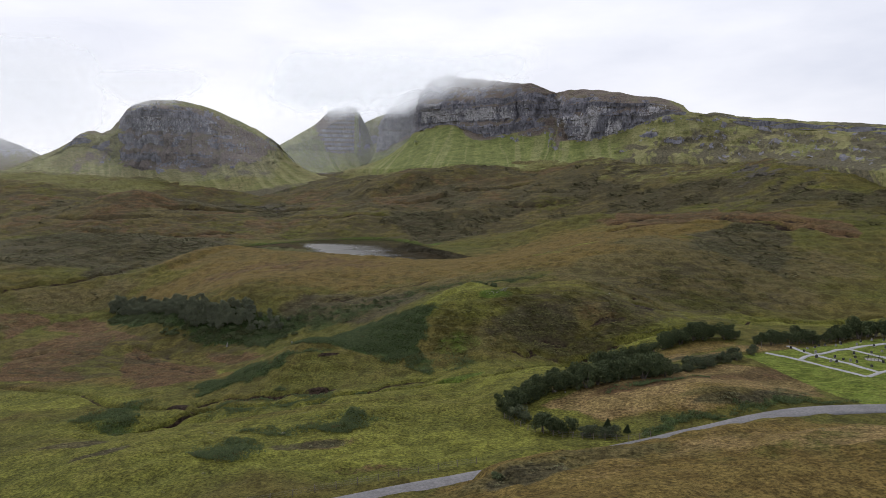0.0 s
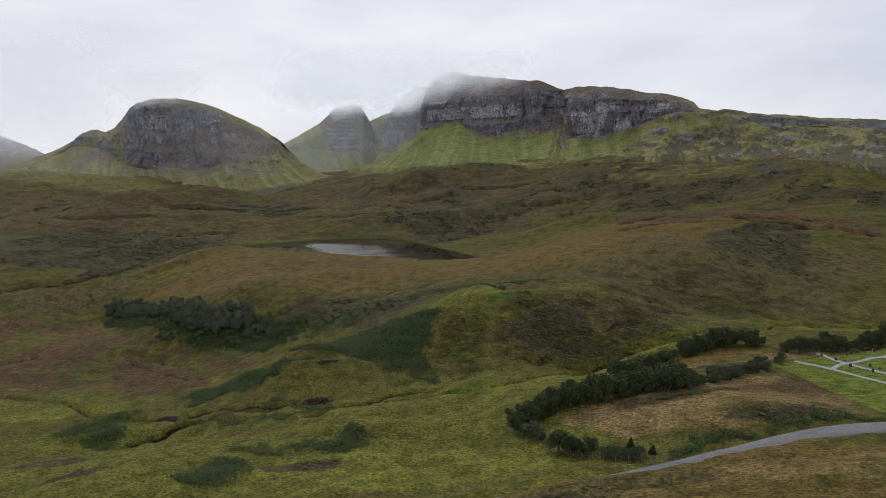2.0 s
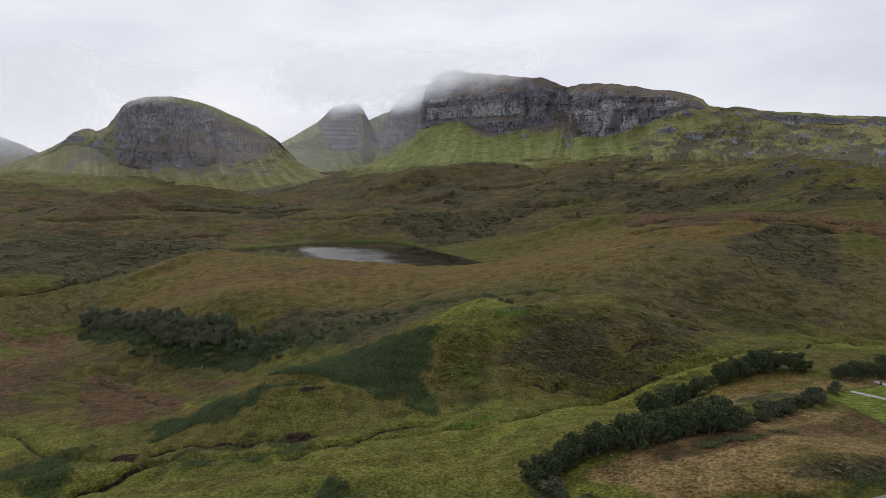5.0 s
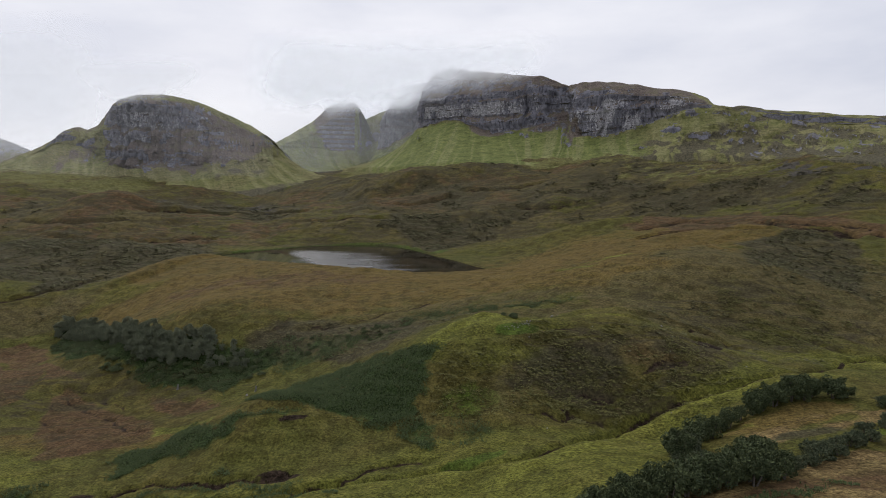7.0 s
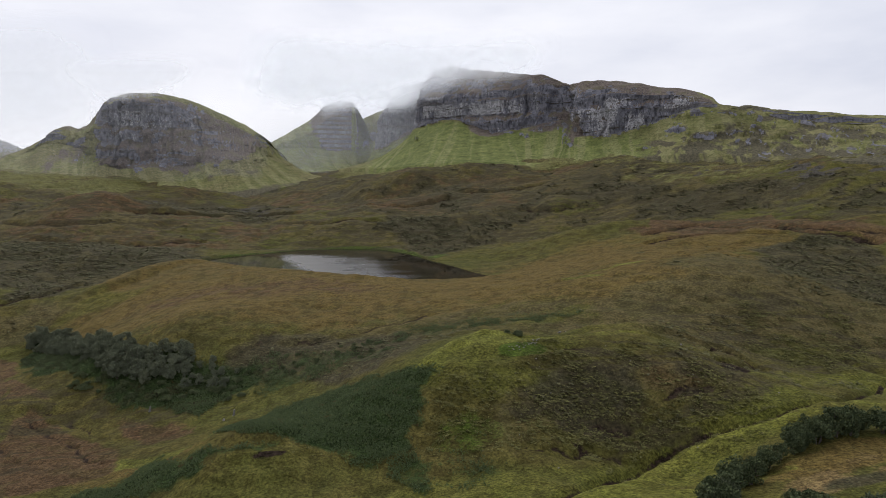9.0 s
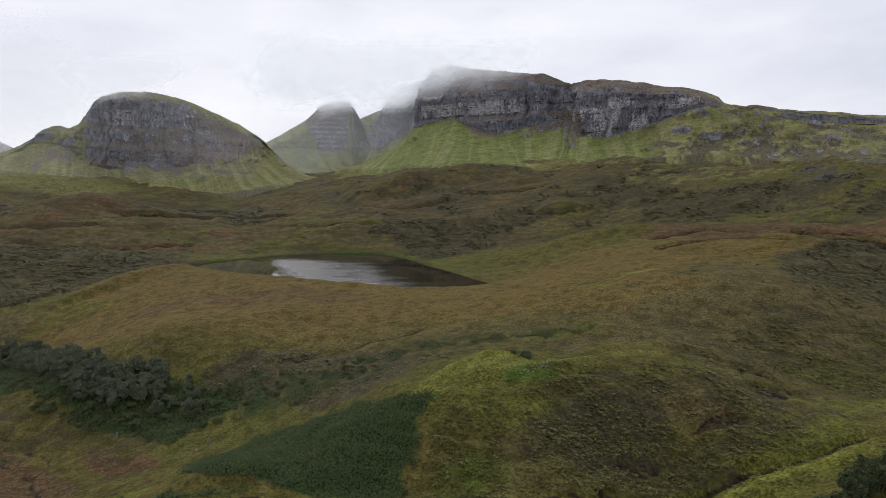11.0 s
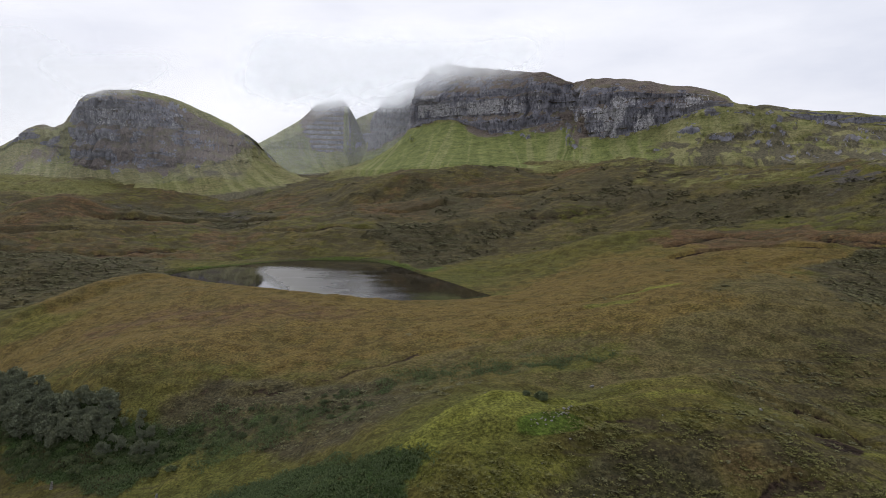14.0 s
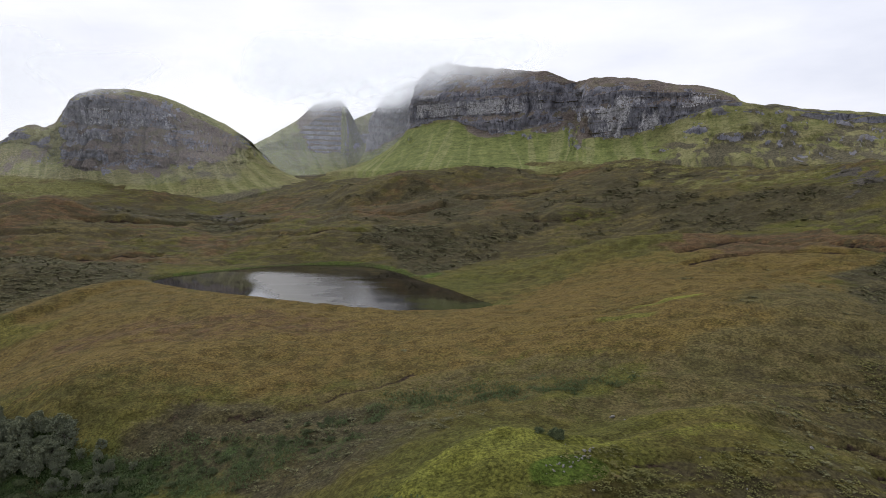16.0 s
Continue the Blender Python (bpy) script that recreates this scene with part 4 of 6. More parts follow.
def mountain(name, label, base, foot, rim, crest, steps, seed, cover, shelves=(), dip=0.0, pale_spots=(), pale_beds=(), ribs=1.0, sink=15.0, rows=(40, 92, 44, 8), slope_from=None):
    b, f, r, c = [catmull(p, steps) for p in (base, foot, rim, crest)]
    n = len(b)
    start = b.copy()
    start[:, 2] -= sink
    start[:, 1] -= 14
    back = c + np.array([25.0, 90.0, -70.0])
    out = np.gradient(f[:, :2], axis=0)
    out = np.stack([out[:, 1], -out[:, 0]], 1)
    out /= np.hypot(out[:, 0], out[:, 1])[:, None] + 1e-9
    s = np.concatenate([[0], np.cumsum(np.hypot(*np.diff(f[:, :2], axis=0).T))])
    lay = 0.75 * smooth(slope_from, slope_from + 45, f[:, 0]) if slope_from else 0 * f[:, 0]
    parts, level = [], []
    for k, (p, q, m) in enumerate(((b, f, rows[0]), (f, r, rows[1]), (r, c, rows[2]), (c, back, rows[3]))):
        t = np.linspace(0, 1, m, endpoint=False)
        rise = {0: 0.72 * t + 0.28 * t ** 2.2, 1: t, 2: 1 - (1 - t) ** 1.5, 3: t ** 1.6}[k]
        seg = np.empty((n, m, 3))
        seg[:, :, 2] = p[:, None, 2] + (q - p)[:, None, 2] * rise[None]
        go = np.repeat(t[None], n, 0)
        if k in (1, 2):
            bed = seg[:, :, 2] + dip * s[:, None] + 2.6 * ripple(s[:, None], 0 * t[None], 34, seed + 40) + 1.2 * ripple(s[:, None], 0 * t[None], 11, seed + 41)
            small = np.maximum(0, np.sin(bed * (0.95 if k == 1 else 1.15) + 2 * ripple(s[:, None], bed, 40, seed + 42)) - 0.55)
            stepped = setback(bed, shelves, (0.06 if k == 1 else 0.2) + 0.8 * small)
            stepped = stepped + (go - stepped) * lay[:, None]
            go = stepped if k == 1 else 0.55 * go + 0.45 * stepped
        seg[:, :, :2] = p[:, None, :2] + (q - p)[:, None, :2] * go[:, :, None]
        parts.append(seg)
        level.append(k + t)
    P = np.concatenate([start[:, None]] + parts, 1)
    v = np.concatenate([[-0.15]] + level)
    S, V = np.meshgrid(s, v, indexing="ij")
    Z = P[:, :, 2]
    bed = Z + dip * S + 2.6 * ripple(S, 0 * V, 34, seed + 40)
    tall = np.clip((r[:, 2] - f[:, 2]) / 22.0, 0.35, 1)[:, None]
    cliff = smooth(0.97, 1.06, V) * (1 - smooth(1.98, 2.35, V)) * tall * (1 - 0.5 * lay[:, None])
    talus = smooth(0.05, 0.4, V) * (1 - smooth(0.95, 1.05, V))
    # buttresses and gullies, then columns and cracks, then weathered unevenness
    gully = np.exp(-(np.abs(ripple(S + 3.0 * ripple(S, Z, 12, seed + 50), Z * 0.3, 34, seed + 51)) / 0.11) ** 2)
    proud, gap = blocks(S + 0.25 * Z * ripple(S, 0 * V, 60, seed + 52), bed / 9.0, 4.2, seed + 53)
    fine, slit = blocks(S, bed / 4.0, 1.9, seed + 55)
    push = cliff * ribs * (3.2 * fractal(S, Z * 0.35, 26, 3, seed) - 6.0 * gully + 1.5 * proud - 1.5 * smooth(0.72, 1.0, gap) + 0.5 * fine - 0.5 * smooth(0.7, 1.0, slit) + 0.9 * fractal(S, Z, 5, 2, seed + 57))
    push = push + talus * (1.8 * fractal(S + 6 * V, V * 7, 24, 3, seed + 5) + 0.9 * ripple(S + 8 * V, V * 3, 6, seed + 6))
    push = push + smooth(2.0, 2.4, V) * (2.0 * fractal(S, V * 30, 22, 3, seed + 12) + 0.9 * fractal(S, Z * 1.5, 6, 3, seed + 13))
    P[:, :, 0] += push * out[:, None, 0]
    P[:, :, 1] += push * out[:, None, 1]
    P[:, :, 2] += 1.0 * smooth(0.1, 0.5, V) * (1 - 0.7 * cliff) * fractal(P[:, :, 0], P[:, :, 1], 18, 4, seed + 14) + 0.30 * talus * ripple(S, V * 30, 3.0, seed + 15)
    crag = cover(P[:, :, 0], V, S, P[:, :, 2])[0] * talus
    knobbly = 1 + 0.7 * fractal(S, Z * 2, 7, 3, seed + 17)
    P[:, :, 2] += 2.0 * crag * knobbly
    P[:, :, 0] += 2.0 * crag * knobbly * out[:, None, 0]
    P[:, :, 1] += 2.0 * crag * knobbly * out[:, None, 1]
    du, dv = np.gradient(P, axis=0), np.gradient(P, axis=1)
    nrm = np.cross(du, dv)
    steep = 1 - np.abs(nrm[:, :, 2]) / (np.linalg.norm(nrm, axis=2) + 1e-9)
    rock, scree, turf, ling = cover(P[:, :, 0], V, S, P[:, :, 2])
    fray = fractal(S, Z * 1.3, 7, 4, seed + 60)
    bare = smooth(0.20, 0.46, steep + 0.18 * fray)
    rock = np.clip(rock, 0, 1) * np.where(V < 0.97, 0.34 + 0.6 * bare + 0.55 * fray, 0.12 + 0.95 * bare)
    runnel = 0.5 + 0.6 * fractal(S + 10 * V + 4 * fractal(S, V * 20, 14, 2, seed + 31), V * 3, 7, 3, seed + 30)
    pale = 0 * V
    for lo, hi, x0, x1, much in pale_beds:
        pale = np.maximum(pale, much * smooth(lo - 1, lo + 1.5, bed) * (1 - smooth(hi - 1.5, hi + 1, bed)) * smooth(x0, x0 + 12, P[:, :, 0]) * (1 - smooth(x1 - 12, x1, P[:, :, 0])))
    for cx, w, lo, hi in pale_spots:
        pale = np.maximum(pale, 1.1 * (1 - smooth(0.6, 1.2, np.abs(P[:, :, 0] - cx) / w)) * smooth(lo - 0.12, lo + 0.12, V) * (1 - smooth(hi - 0.12, hi + 0.12, V)))
    pale = pale * bare * (0.75 + 0.6 * fractal(S, Z * 0.5, 12, 3, seed + 62))
    ob = sheet(name, P[:, :, 0], P[:, :, 1], P[:, :, 2], CRAG, {"cover_a": (rock, pale, scree, turf), "cover_b": (runnel, ling, 0, 1)})
    return tagged(ob, label, "mountain", kind="structure")


def spot(x, v, cx, cv, wx, wv):
    """An outcrop on a face, in metres along and in tiers up."""
    return 1 - smooth(0.45, 1.35, np.hypot((x - cx) / wx, (v - cv) / wv))


def dome_rock(x, v, s, z):
    fray = fractal(s, z * 1.4, 14, 4, 402)
    xx, zz = x + 8 * fray, z + 5 * fractal(s, z * 0.7, 20, 3, 403)
    front = smooth(0.98, 1.03, v + 0.03 * fray + 0.10 * fractal(s, z * 0.3, 46, 2, 404) + 0.16 * ripple(s, z * 0.1, 13, 405) * smooth(-350, -320, x))
    buttress = smooth(-402, -396, x + 0.2 * (z - 60)) * (1 - smooth(-352, -338, xx)) * front
    crown = smooth(-400, -392, xx) * (1 - smooth(-296, -276, xx)) * smooth(113, 118, zz + 0.10 * (x + 390)) * (1 - smooth(2.5, 2.8, v))
    second = smooth(-345, -338, xx) * (1 - smooth(-312, -302, xx)) * smooth(99, 102, zz) * (1 - smooth(111, 114, zz))
    low = most(spot(xx, zz, -340, 60, 12, 7), spot(xx, zz, -312, 64, 16, 6), 0.8 * spot(xx, zz, -228, 70, 12, 6))
    east = most(spot(xx, zz, -276, 92, 15, 8), spot(xx, zz, -258, 86, 18, 7), spot(xx, zz, -248, 76, 16, 5), 0.9 * spot(xx, zz, -292, 104, 12, 6))
    west = most(spot(x, v, -478, 1.9, 22, 0.6), spot(x, v, -434, 1.6, 12, 0.5), 0.9 * spot(x, v, -446, 1.2, 12, 0.35), 0.7 * spot(xx, v, -420, 0.95, 10, 0.2))
    knob = most(spot(x, z, -234, 91, 9, 9), spot(x, z, -230, 84, 6, 8))
    loose = 0.8 * smooth(0.22, 0.46, fractal(s, z * 2.6, 11, 4, 415)) * front * smooth(-350, -335, x) * (1 - smooth(-240, -215, x)) * (1 - smooth(1.75, 1.95, v))
    shelf = most(*[np.exp(-((zz + 0.06 * s - c) / w) ** 4) for c, w in ((77, 5.0), (96, 4.2), (114, 2.6))])
    rock = most(buttress * (1 - 0.8 * shelf), crown, second, low, east, west, knob, loose)
    scree = most(0.98 * smooth(-406, -392, xx) * (1 - smooth(-236, -205, xx)) * smooth(0.92, 1.04, v + 0.05 * fray + 0.16 * ripple(s, z * 0.1, 13, 405) * smooth(-350, -320, x)) * (1 - smooth(2.2, 2.5, v)), 0.6 * smooth(2.0, 2.6, v) * (1 - smooth(-330, -290, x)),
                 0.62 * spot(x, v, -436, 1.1, 34, 0.7) + 0.2 * fray, 0.9 * spot(xx, v, -285, 0.02, 80, 0.16))
    return rock, scree, 0.12 * (1 - smooth(0.3, 0.9, v)), 0.75 * spot(x, v, -250, 0.02, 110, 0.22) + 0.5 * fractal(s, z * 2, 30, 4, 421)


SCARP_OUTCROPS = [(264, 0.22, 20, 0.09), (288, 0.30, 24, 0.08), (246, 0.40, 12, 0.07), (207, 0.65, 13, 0.13), (228, 0.95, 7, 0.13), (276, 0.90, 8, 0.12), (268, 0.35, 16, 0.07), (244, 0.10, 7, 0.07), (179, 0.35, 7, 0.06), (88, 0.86, 9, 0.10), (126, 0.80, 6, 0.25), (104, 0.93, 8, 0.1),
                  (-33, 0.72, 6, 0.08), (290, 0.62, 12, 0.10), (300, 0.40, 14, 0.08), (320, 0.55, 12, 0.10), (214, 0.35, 11, 0.09), (340, 0.45, 16, 0.10), (262, 0.62, 7, 0.07), (255, 0.20, 10, 0.07)]


def scarp_rock(x, v, s, z):
    fray = fractal(s, z * 1.6, 14, 4, 502)
    wav = 0.10 * fractal(s, v * 6, 30, 3, 503)
    band = smooth(0.97 + wav, 1.02 + wav, v) * (1 - smooth(2.25 + wav, 2.7 + wav, v))
    band = band * (1 - 0.95 * smooth(240, 254, x + 5 * fray) * (1 - smooth(282, 292, x)))
    gully = spot(x + 5 * fray, v, 131, 1.1, 6, 0.5)
    xx, vv = x + 6 * fray, v + 0.05 * fray
    crags = most(*[spot(xx, vv, a, b, 0.8 * c, 0.8 * d) for a, b, c, d in SCARP_OUTCROPS])
    ledges = 0.7 * smooth(0.26, 0.46, fractal(s, z * 4.5, 14, 4, 511)) * smooth(190, 225, x) * smooth(0.02, 0.2, v) * (1 - smooth(0.93, 1.0, v))
    upper = 0.9 * smooth(0.1, 0.3, fractal(s, z * 4.0, 26, 3, 513)) * smooth(2.0, 2.2, v) * (1 - smooth(2.8, 2.95, v))
    heath = most(0.95 * smooth(1.95 + wav, 2.15 + wav, v) * (1 - smooth(205, 235, x)), 0.9 * smooth(0.98, 1.03, v) * (1 - smooth(235, 250, x)))
    ling = (0.46 + 0.95 * fractal(s, z * 2.4, 13, 5, 520, 0.62)) * smooth(140, 215, x) * (1 - smooth(0.45, 0.85, v)) + (0.44 + 0.9 * fractal(s, z * 2.6, 14, 5, 521, 0.62)) * smooth(225, 260, x) * smooth(0.5, 0.9, v)
    ling = most(ling, (0.62 + 0.7 * fractal(s, z * 2.4, 11, 4, 523, 0.65)) * smooth(0.04, -0.12, v - 0.22 + 0.004 * (175 - x) + 0.25 * fray) * smooth(110, 150, x))
    scree = most(heath, 0.8 * spot(x, v, 48, 0.98, 26, 0.10), 0.8 * gully, 0.9 * spot(xx, v, 112, 0.95, 18, 0.12))
    turf = 0.95 * smooth(-120, -60, x) * (1 - smooth(150, 220, x)) * (1 - smooth(0.9, 1.05, v))
    return most(band * (1 - gully), crags, ledges, upper), scree, turf, ling


def stack_rock(x, v, s, z):
    wav = 0.10 * fractal(s, v * 12, 30, 3, 602)
    bare = smooth(-0.5, 0.2, np.sin(z * 0.92 + 1.5 * ripple(s, z * 0, 40, 605)) + 0.5 * fractal(s, z, 9, 3, 606))
    face = (0.2 + 0.8 * bare) * smooth(0.97 + wav, 1.04 + wav, v) * smooth(-190, -180, x + 0.5 * (z - 90) + 100 * wav) * (1 - smooth(-140, -137, x))
    corrie = most(spot(x, z, -116, 110, 9, 9), spot(x, z, -128, 96, 6, 8), 0.8 * spot(x, z, -100, 132, 14, 6))
    return most(face, corrie), most(0.95 * smooth(0.1, 0.2, face), 0.5 * smooth(0.7, 1.0, v) * smooth(-138, -130, x)), 0.6 * np.ones(s.shape), 0 * s


def buttress_rock(x, v, s, z):
    face = smooth(0.95, 1.02, v + 0.08 * fractal(s, v * 10, 14, 3, 702))
    return face, 0.8 * smooth(0.8, 1.0, v), 0.7 * np.ones(s.shape), 0 * s


mountain("mountain_dome", "rounded grassy hill with a broad dark crag face", DOME_BASE, DOME_FOOT, DOME_RIM, DOME_CREST, 56, 40, dome_rock,
         ((77, 4.0, 1.0), (96, 3.4, 1.0), (115, 2.6, 0.9)), 0.06, pale_beds=((118, 138, -396, -280, 0.56), (84, 92, -400, -340, 0.5), (60, 71, -400, -360, 0.5), (101, 112, -396, -310, 0.56)), ribs=1.6, slope_from=-335)
mountain("mountain_scarp", "long green escarpment with dark columnar cliffs under cloud", SCARP_BASE, SCARP_FOOT, SCARP_RIM, SCARP_CREST, 56, 50, scarp_rock,
         ((113, 3.2, 0.9), (136, 1.6, 0.8), (148, 3.0, 0.6)), 0.0,
         [(150, 15, 1.0, 1.72), (172, 12, 1.25, 1.9), (184, 8, 1.0, 1.5), (214, 13, 1.4, 2.05), (226, 9, 1.6, 2.15)], ((117, 133, -34, 112, 0.86), (138.5, 145, -40, 80, 0.66), (96, 102, 44, 70, 0.7)), ribs=0.85)
mountain("mountain_stack", "hazy bedded rock peak rising into low cloud", STACK_BASE, STACK_FOOT, STACK_RIM, STACK_CREST, 40, 60, stack_rock,
         ((92, 1.4, 1.2), (99, 1.2, 1.2), (105, 1.2, 1.2), (112, 1.4, 1.2), (119, 1.2, 1.2), (126, 1.4, 1.2), (133, 1.4, 1.2)), pale_beds=((94, 97, -190, -130, 0.3), (107, 110, -190, -130, 0.35), (121, 124, -190, -130, 0.35)), ribs=0.22)
mountain("mountain_buttress", "dark columnar buttress behind the escarpment, fading into cloud", BUTTRESS_BASE, BUTTRESS_FOOT, BUTTRESS_RIM, BUTTRESS_CREST, 34, 70, buttress_rock, ((108, 2, 0.8), (128, 2, 0.8)), ribs=0.7)
# ---- low cloud on the tops, haze sheets, and a far hill ----
def mist_material():
    m = Nodes("cloud_mist", 1.0)
    n, l = m.n, m.l
    thick, wisps, _, _ = m.cover("cover_a")
    puff = m.math("ADD", m.math("MULTIPLY", m.noise(0.016, 3, 0.5, m.stretch((1.0, 1.0, 1.5))), 0.7), m.math("MULTIPLY", m.noise(0.06, 3, 0.55, m.stretch((0.8, 1.0, 1.2))), 0.3))
    alpha = m.math("ADD", thick, m.math("MULTIPLY", m.math("MULTIPLY", m.math("SUBTRACT", puff, 0.5), wisps), m.ramp(thick, 0.0, 0.25)))
    alpha = m.math("MINIMUM", m.math("MAXIMUM", alpha, 0.0), 0.97)
    up = n.new("ShaderNodeCombineXYZ")
    up.inputs["Z"].default_value = 1.0
    drops = n.new("ShaderNodeBsdfDiffuse")
    drops.inputs["Color"].default_value = (0.545, 0.567, 0.602, 1)
    l.new(up.outputs["Vector"], drops.inputs["Normal"])
    down = n.new("ShaderNodeCombineXYZ")
    down.inputs["Z"].default_value = -1.0
    through_drops = n.new("ShaderNodeBsdfTranslucent")
    through_drops.inputs["Color"].default_value = (0.545, 0.567, 0.602, 1)
    l.new(down.outputs["Vector"], through_drops.inputs["Normal"])
    both = n.new("ShaderNodeAddShader")
    l.new(drops.outputs["BSDF"], both.inputs[0]), l.new(through_drops.outputs["BSDF"], both.inputs[1])
    clear = n.new("ShaderNodeBsdfTransparent")
    mix = n.new("ShaderNodeMixShader")
    l.new(alpha, mix.inputs["Fac"]), l.new(clear.outputs["BSDF"], mix.inputs[1]), l.new(both.outputs["Shader"], mix.inputs[2])
    l.new(mix.outputs["Shader"], n["Material Output"].inputs["Surface"])
    return m.mat


MIST = mist_material()


def cloud(y, edge, soft, dense, top, seed, wisps=0.5, ends=40.0):
    """A bank of low cloud, used very thin as haze: edge gives the height of its lower fringe along x; it thins out
    upwards and at both ends.
    """
    e = np.array(edge, float)
    x, v = np.meshgrid(np.linspace(e[0, 0], e[-1, 0], 90), np.linspace(0, 1, 60))
    fringe = catmull(edge, 12)
    fringe = np.interp(x, fringe[:, 0], fringe[:, 1])
    z = fringe.min() - soft - 8 + (top - fringe.min() + soft + 8) * v
    rag = 9 * fractal(x, z * 0.8, 46, 4, seed)
    thick = dense * smooth(-soft, soft, z - fringe + rag) * (1 - smooth(0.55, 1.0, v))
    thick = thick * smooth(0, ends, x - e[0, 0]) * (1 - smooth(0, ends, x - e[-1, 0] + ends))
    ob = sheet("mist", x, y + 0 * x, z, MIST, {"cover_a": (thick, wisps, 0, 1)}, keep=thick > 0.02)
    ob.visible_shadow = False
    return tagged(ob, "soft white low cloud clinging to the mountain tops", "cloud", kind="stuff")


for k in range(3):
    cloud(822 + 9 * k, [(-230, 128), (-150, 132), (-98, 136), (-62, 141), (-26, 148), (10, 154), (45, 160), (93, 171), (140, 190)], 16 + 3 * k, 0.46, 212, 11 + k, 0.5, 70)
for k in range(2):
    cloud(1030 + 8 * k, [(-300, 190), (-250, 172), (-205, 156), (-172, 149), (-140, 145), (-110, 142), (-60, 142), (0, 150)], 15, 0.58, 196, 21 + k, 0.3, 60)
cloud(838, [(-450, 165), (-405, 150), (-380, 139), (-345, 137), (-305, 145), (-250, 165)], 12, 0.55, 185, 16, 0.3, 60)
# thin haze before the dome and in the cleft, added as pale see-through sheets
cloud(800, [(-620, 30), (-520, 40), (-380, 40), (-260, 40), (-150, 40)], 20, 0.048, 190, 31, 0.0, 90)
cloud(985, [(-330, 50), (-200, 50), (-120, 55), (-70, 60), (0, 70)], 30, 0.15, 176, 32, 0.0, 60)


def far_hill():
    x, y = np.meshgrid(np.linspace(-1900, -500, 160), np.linspace(1650, 2300, 50))
    z = 175 * np.exp(-((x + 1350) / 330) ** 2 - ((y - 1950) / 200) ** 2) + 8 * fractal(x, y, 120, 4, 81)
    ob = sheet("mountain_far", x, y, z, CRAG, {"cover_a": (0.55 * smooth(60, 120, z), 0, 0.6, 0)})
    return tagged(ob, "distant hazy hillside below the cloud", "mountain", kind="structure")


far_hill()
cloud(1600, [(-1750, 150), (-1400, 140), (-1100, 130), (-700, 140)], 90, 0.8, 420, 17, 0.3, 200)
# ---- trees, scrub, bracken and tussocks ----
def leaf_material(name, light, dark, dry=None):
    m = Nodes(name, 0.75)
    geo = m.n.new("ShaderNodeNewGeometry").outputs["Random Per Island"]
    info = m.n.new("ShaderNodeObjectInfo").outputs["Random"]
    c = m.mix(geo, dark, light)
    c = m.mix(m.math("MULTIPLY", info, 0.45), c, m.mix(1.0, c, (0.55, 0.60, 0.62), "MULTIPLY"))
    c = m.mix(m.math("MULTIPLY", m.ramp(m.noise(0.7, 3), 0.45, 0.7), 0.5), c, m.mix(1.0, c, (1.45, 1.35, 1.1), "MULTIPLY"))
    if dry:
        c = m.mix(m.ramp(m.noise(0.35, 4), 0.62, 0.75), c, dry)
    return m.done(c)


BARK = simple("grey_bark", (0.16, 0.14, 0.12), (0.07, 0.06, 0.05), 9.0, 0.9, 0.02)
HEDGE_LEAF = leaf_material("hedge_leaves", (0.100, 0.120, 0.056), (0.036, 0.049, 0.026))
WILLOW_LEAF = leaf_material("willow_leaves", (0.120, 0.135, 0.078), (0.045, 0.058, 0.034))
BIRCH_LEAF = leaf_material("birch_leaves", (0.196, 0.210, 0.140), (0.078, 0.090, 0.060))
SPRUCE_LEAF = leaf_material("spruce_needles", (0.075, 0.095, 0.045), (0.026, 0.038, 0.020))
FERN_LEAF = leaf_material("bracken_fronds", (0.094, 0.124, 0.052), (0.046, 0.067, 0.028), (0.085, 0.055, 0.022))
SCRUB_LEAF = leaf_material("scrub_leaves", (0.140, 0.162, 0.080), (0.062, 0.080, 0.040), (0.075, 0.058, 0.045))


def raw_mesh(name, verts, faces, material, smooth_faces=False):
    me = bpy.data.meshes.new(name)
    verts, faces = np.asarray(verts, np.float32), np.asarray(faces, np.int32)
    k = faces.shape[1]
    me.vertices.add(len(verts))
    me.vertices.foreach_set("co", verts.ravel())
    me.loops.add(k * len(faces))
    me.loops.foreach_set("vertex_index", faces.ravel())
    me.polygons.add(len(faces))
    me.polygons.foreach_set("loop_start", np.arange(0, k * len(faces), k, dtype=np.int32))
    if smooth_faces:
        me.polygons.foreach_set("use_smooth", np.ones(len(faces), bool))
    me.update()
    me.materials.append(material)
    return me


def tube(path, radii, sides=6):
    """A tapered limb along a path."""
    p, verts, faces = np.asarray(path, float), [], []
    for i, (q, r) in enumerate(zip(p, radii)):
        d = p[min(i + 1, len(p) - 1)] - p[max(i - 1, 0)]
        d /= np.linalg.norm(d) + 1e-9
        a = np.cross(d, (0.3, 0.9, 0.1))
        a /= np.linalg.norm(a) + 1e-9
        b = np.cross(d, a)
        for k in range(sides):
            w = 2 * math.pi * k / sides
            verts.append(q + r * (math.cos(w) * a + math.sin(w) * b))
            if i:
                n = (i - 1) * sides
                faces.append((n + k, n + (k + 1) % sides, n + sides + (k + 1) % sides, n + sides + k))
    return verts, faces


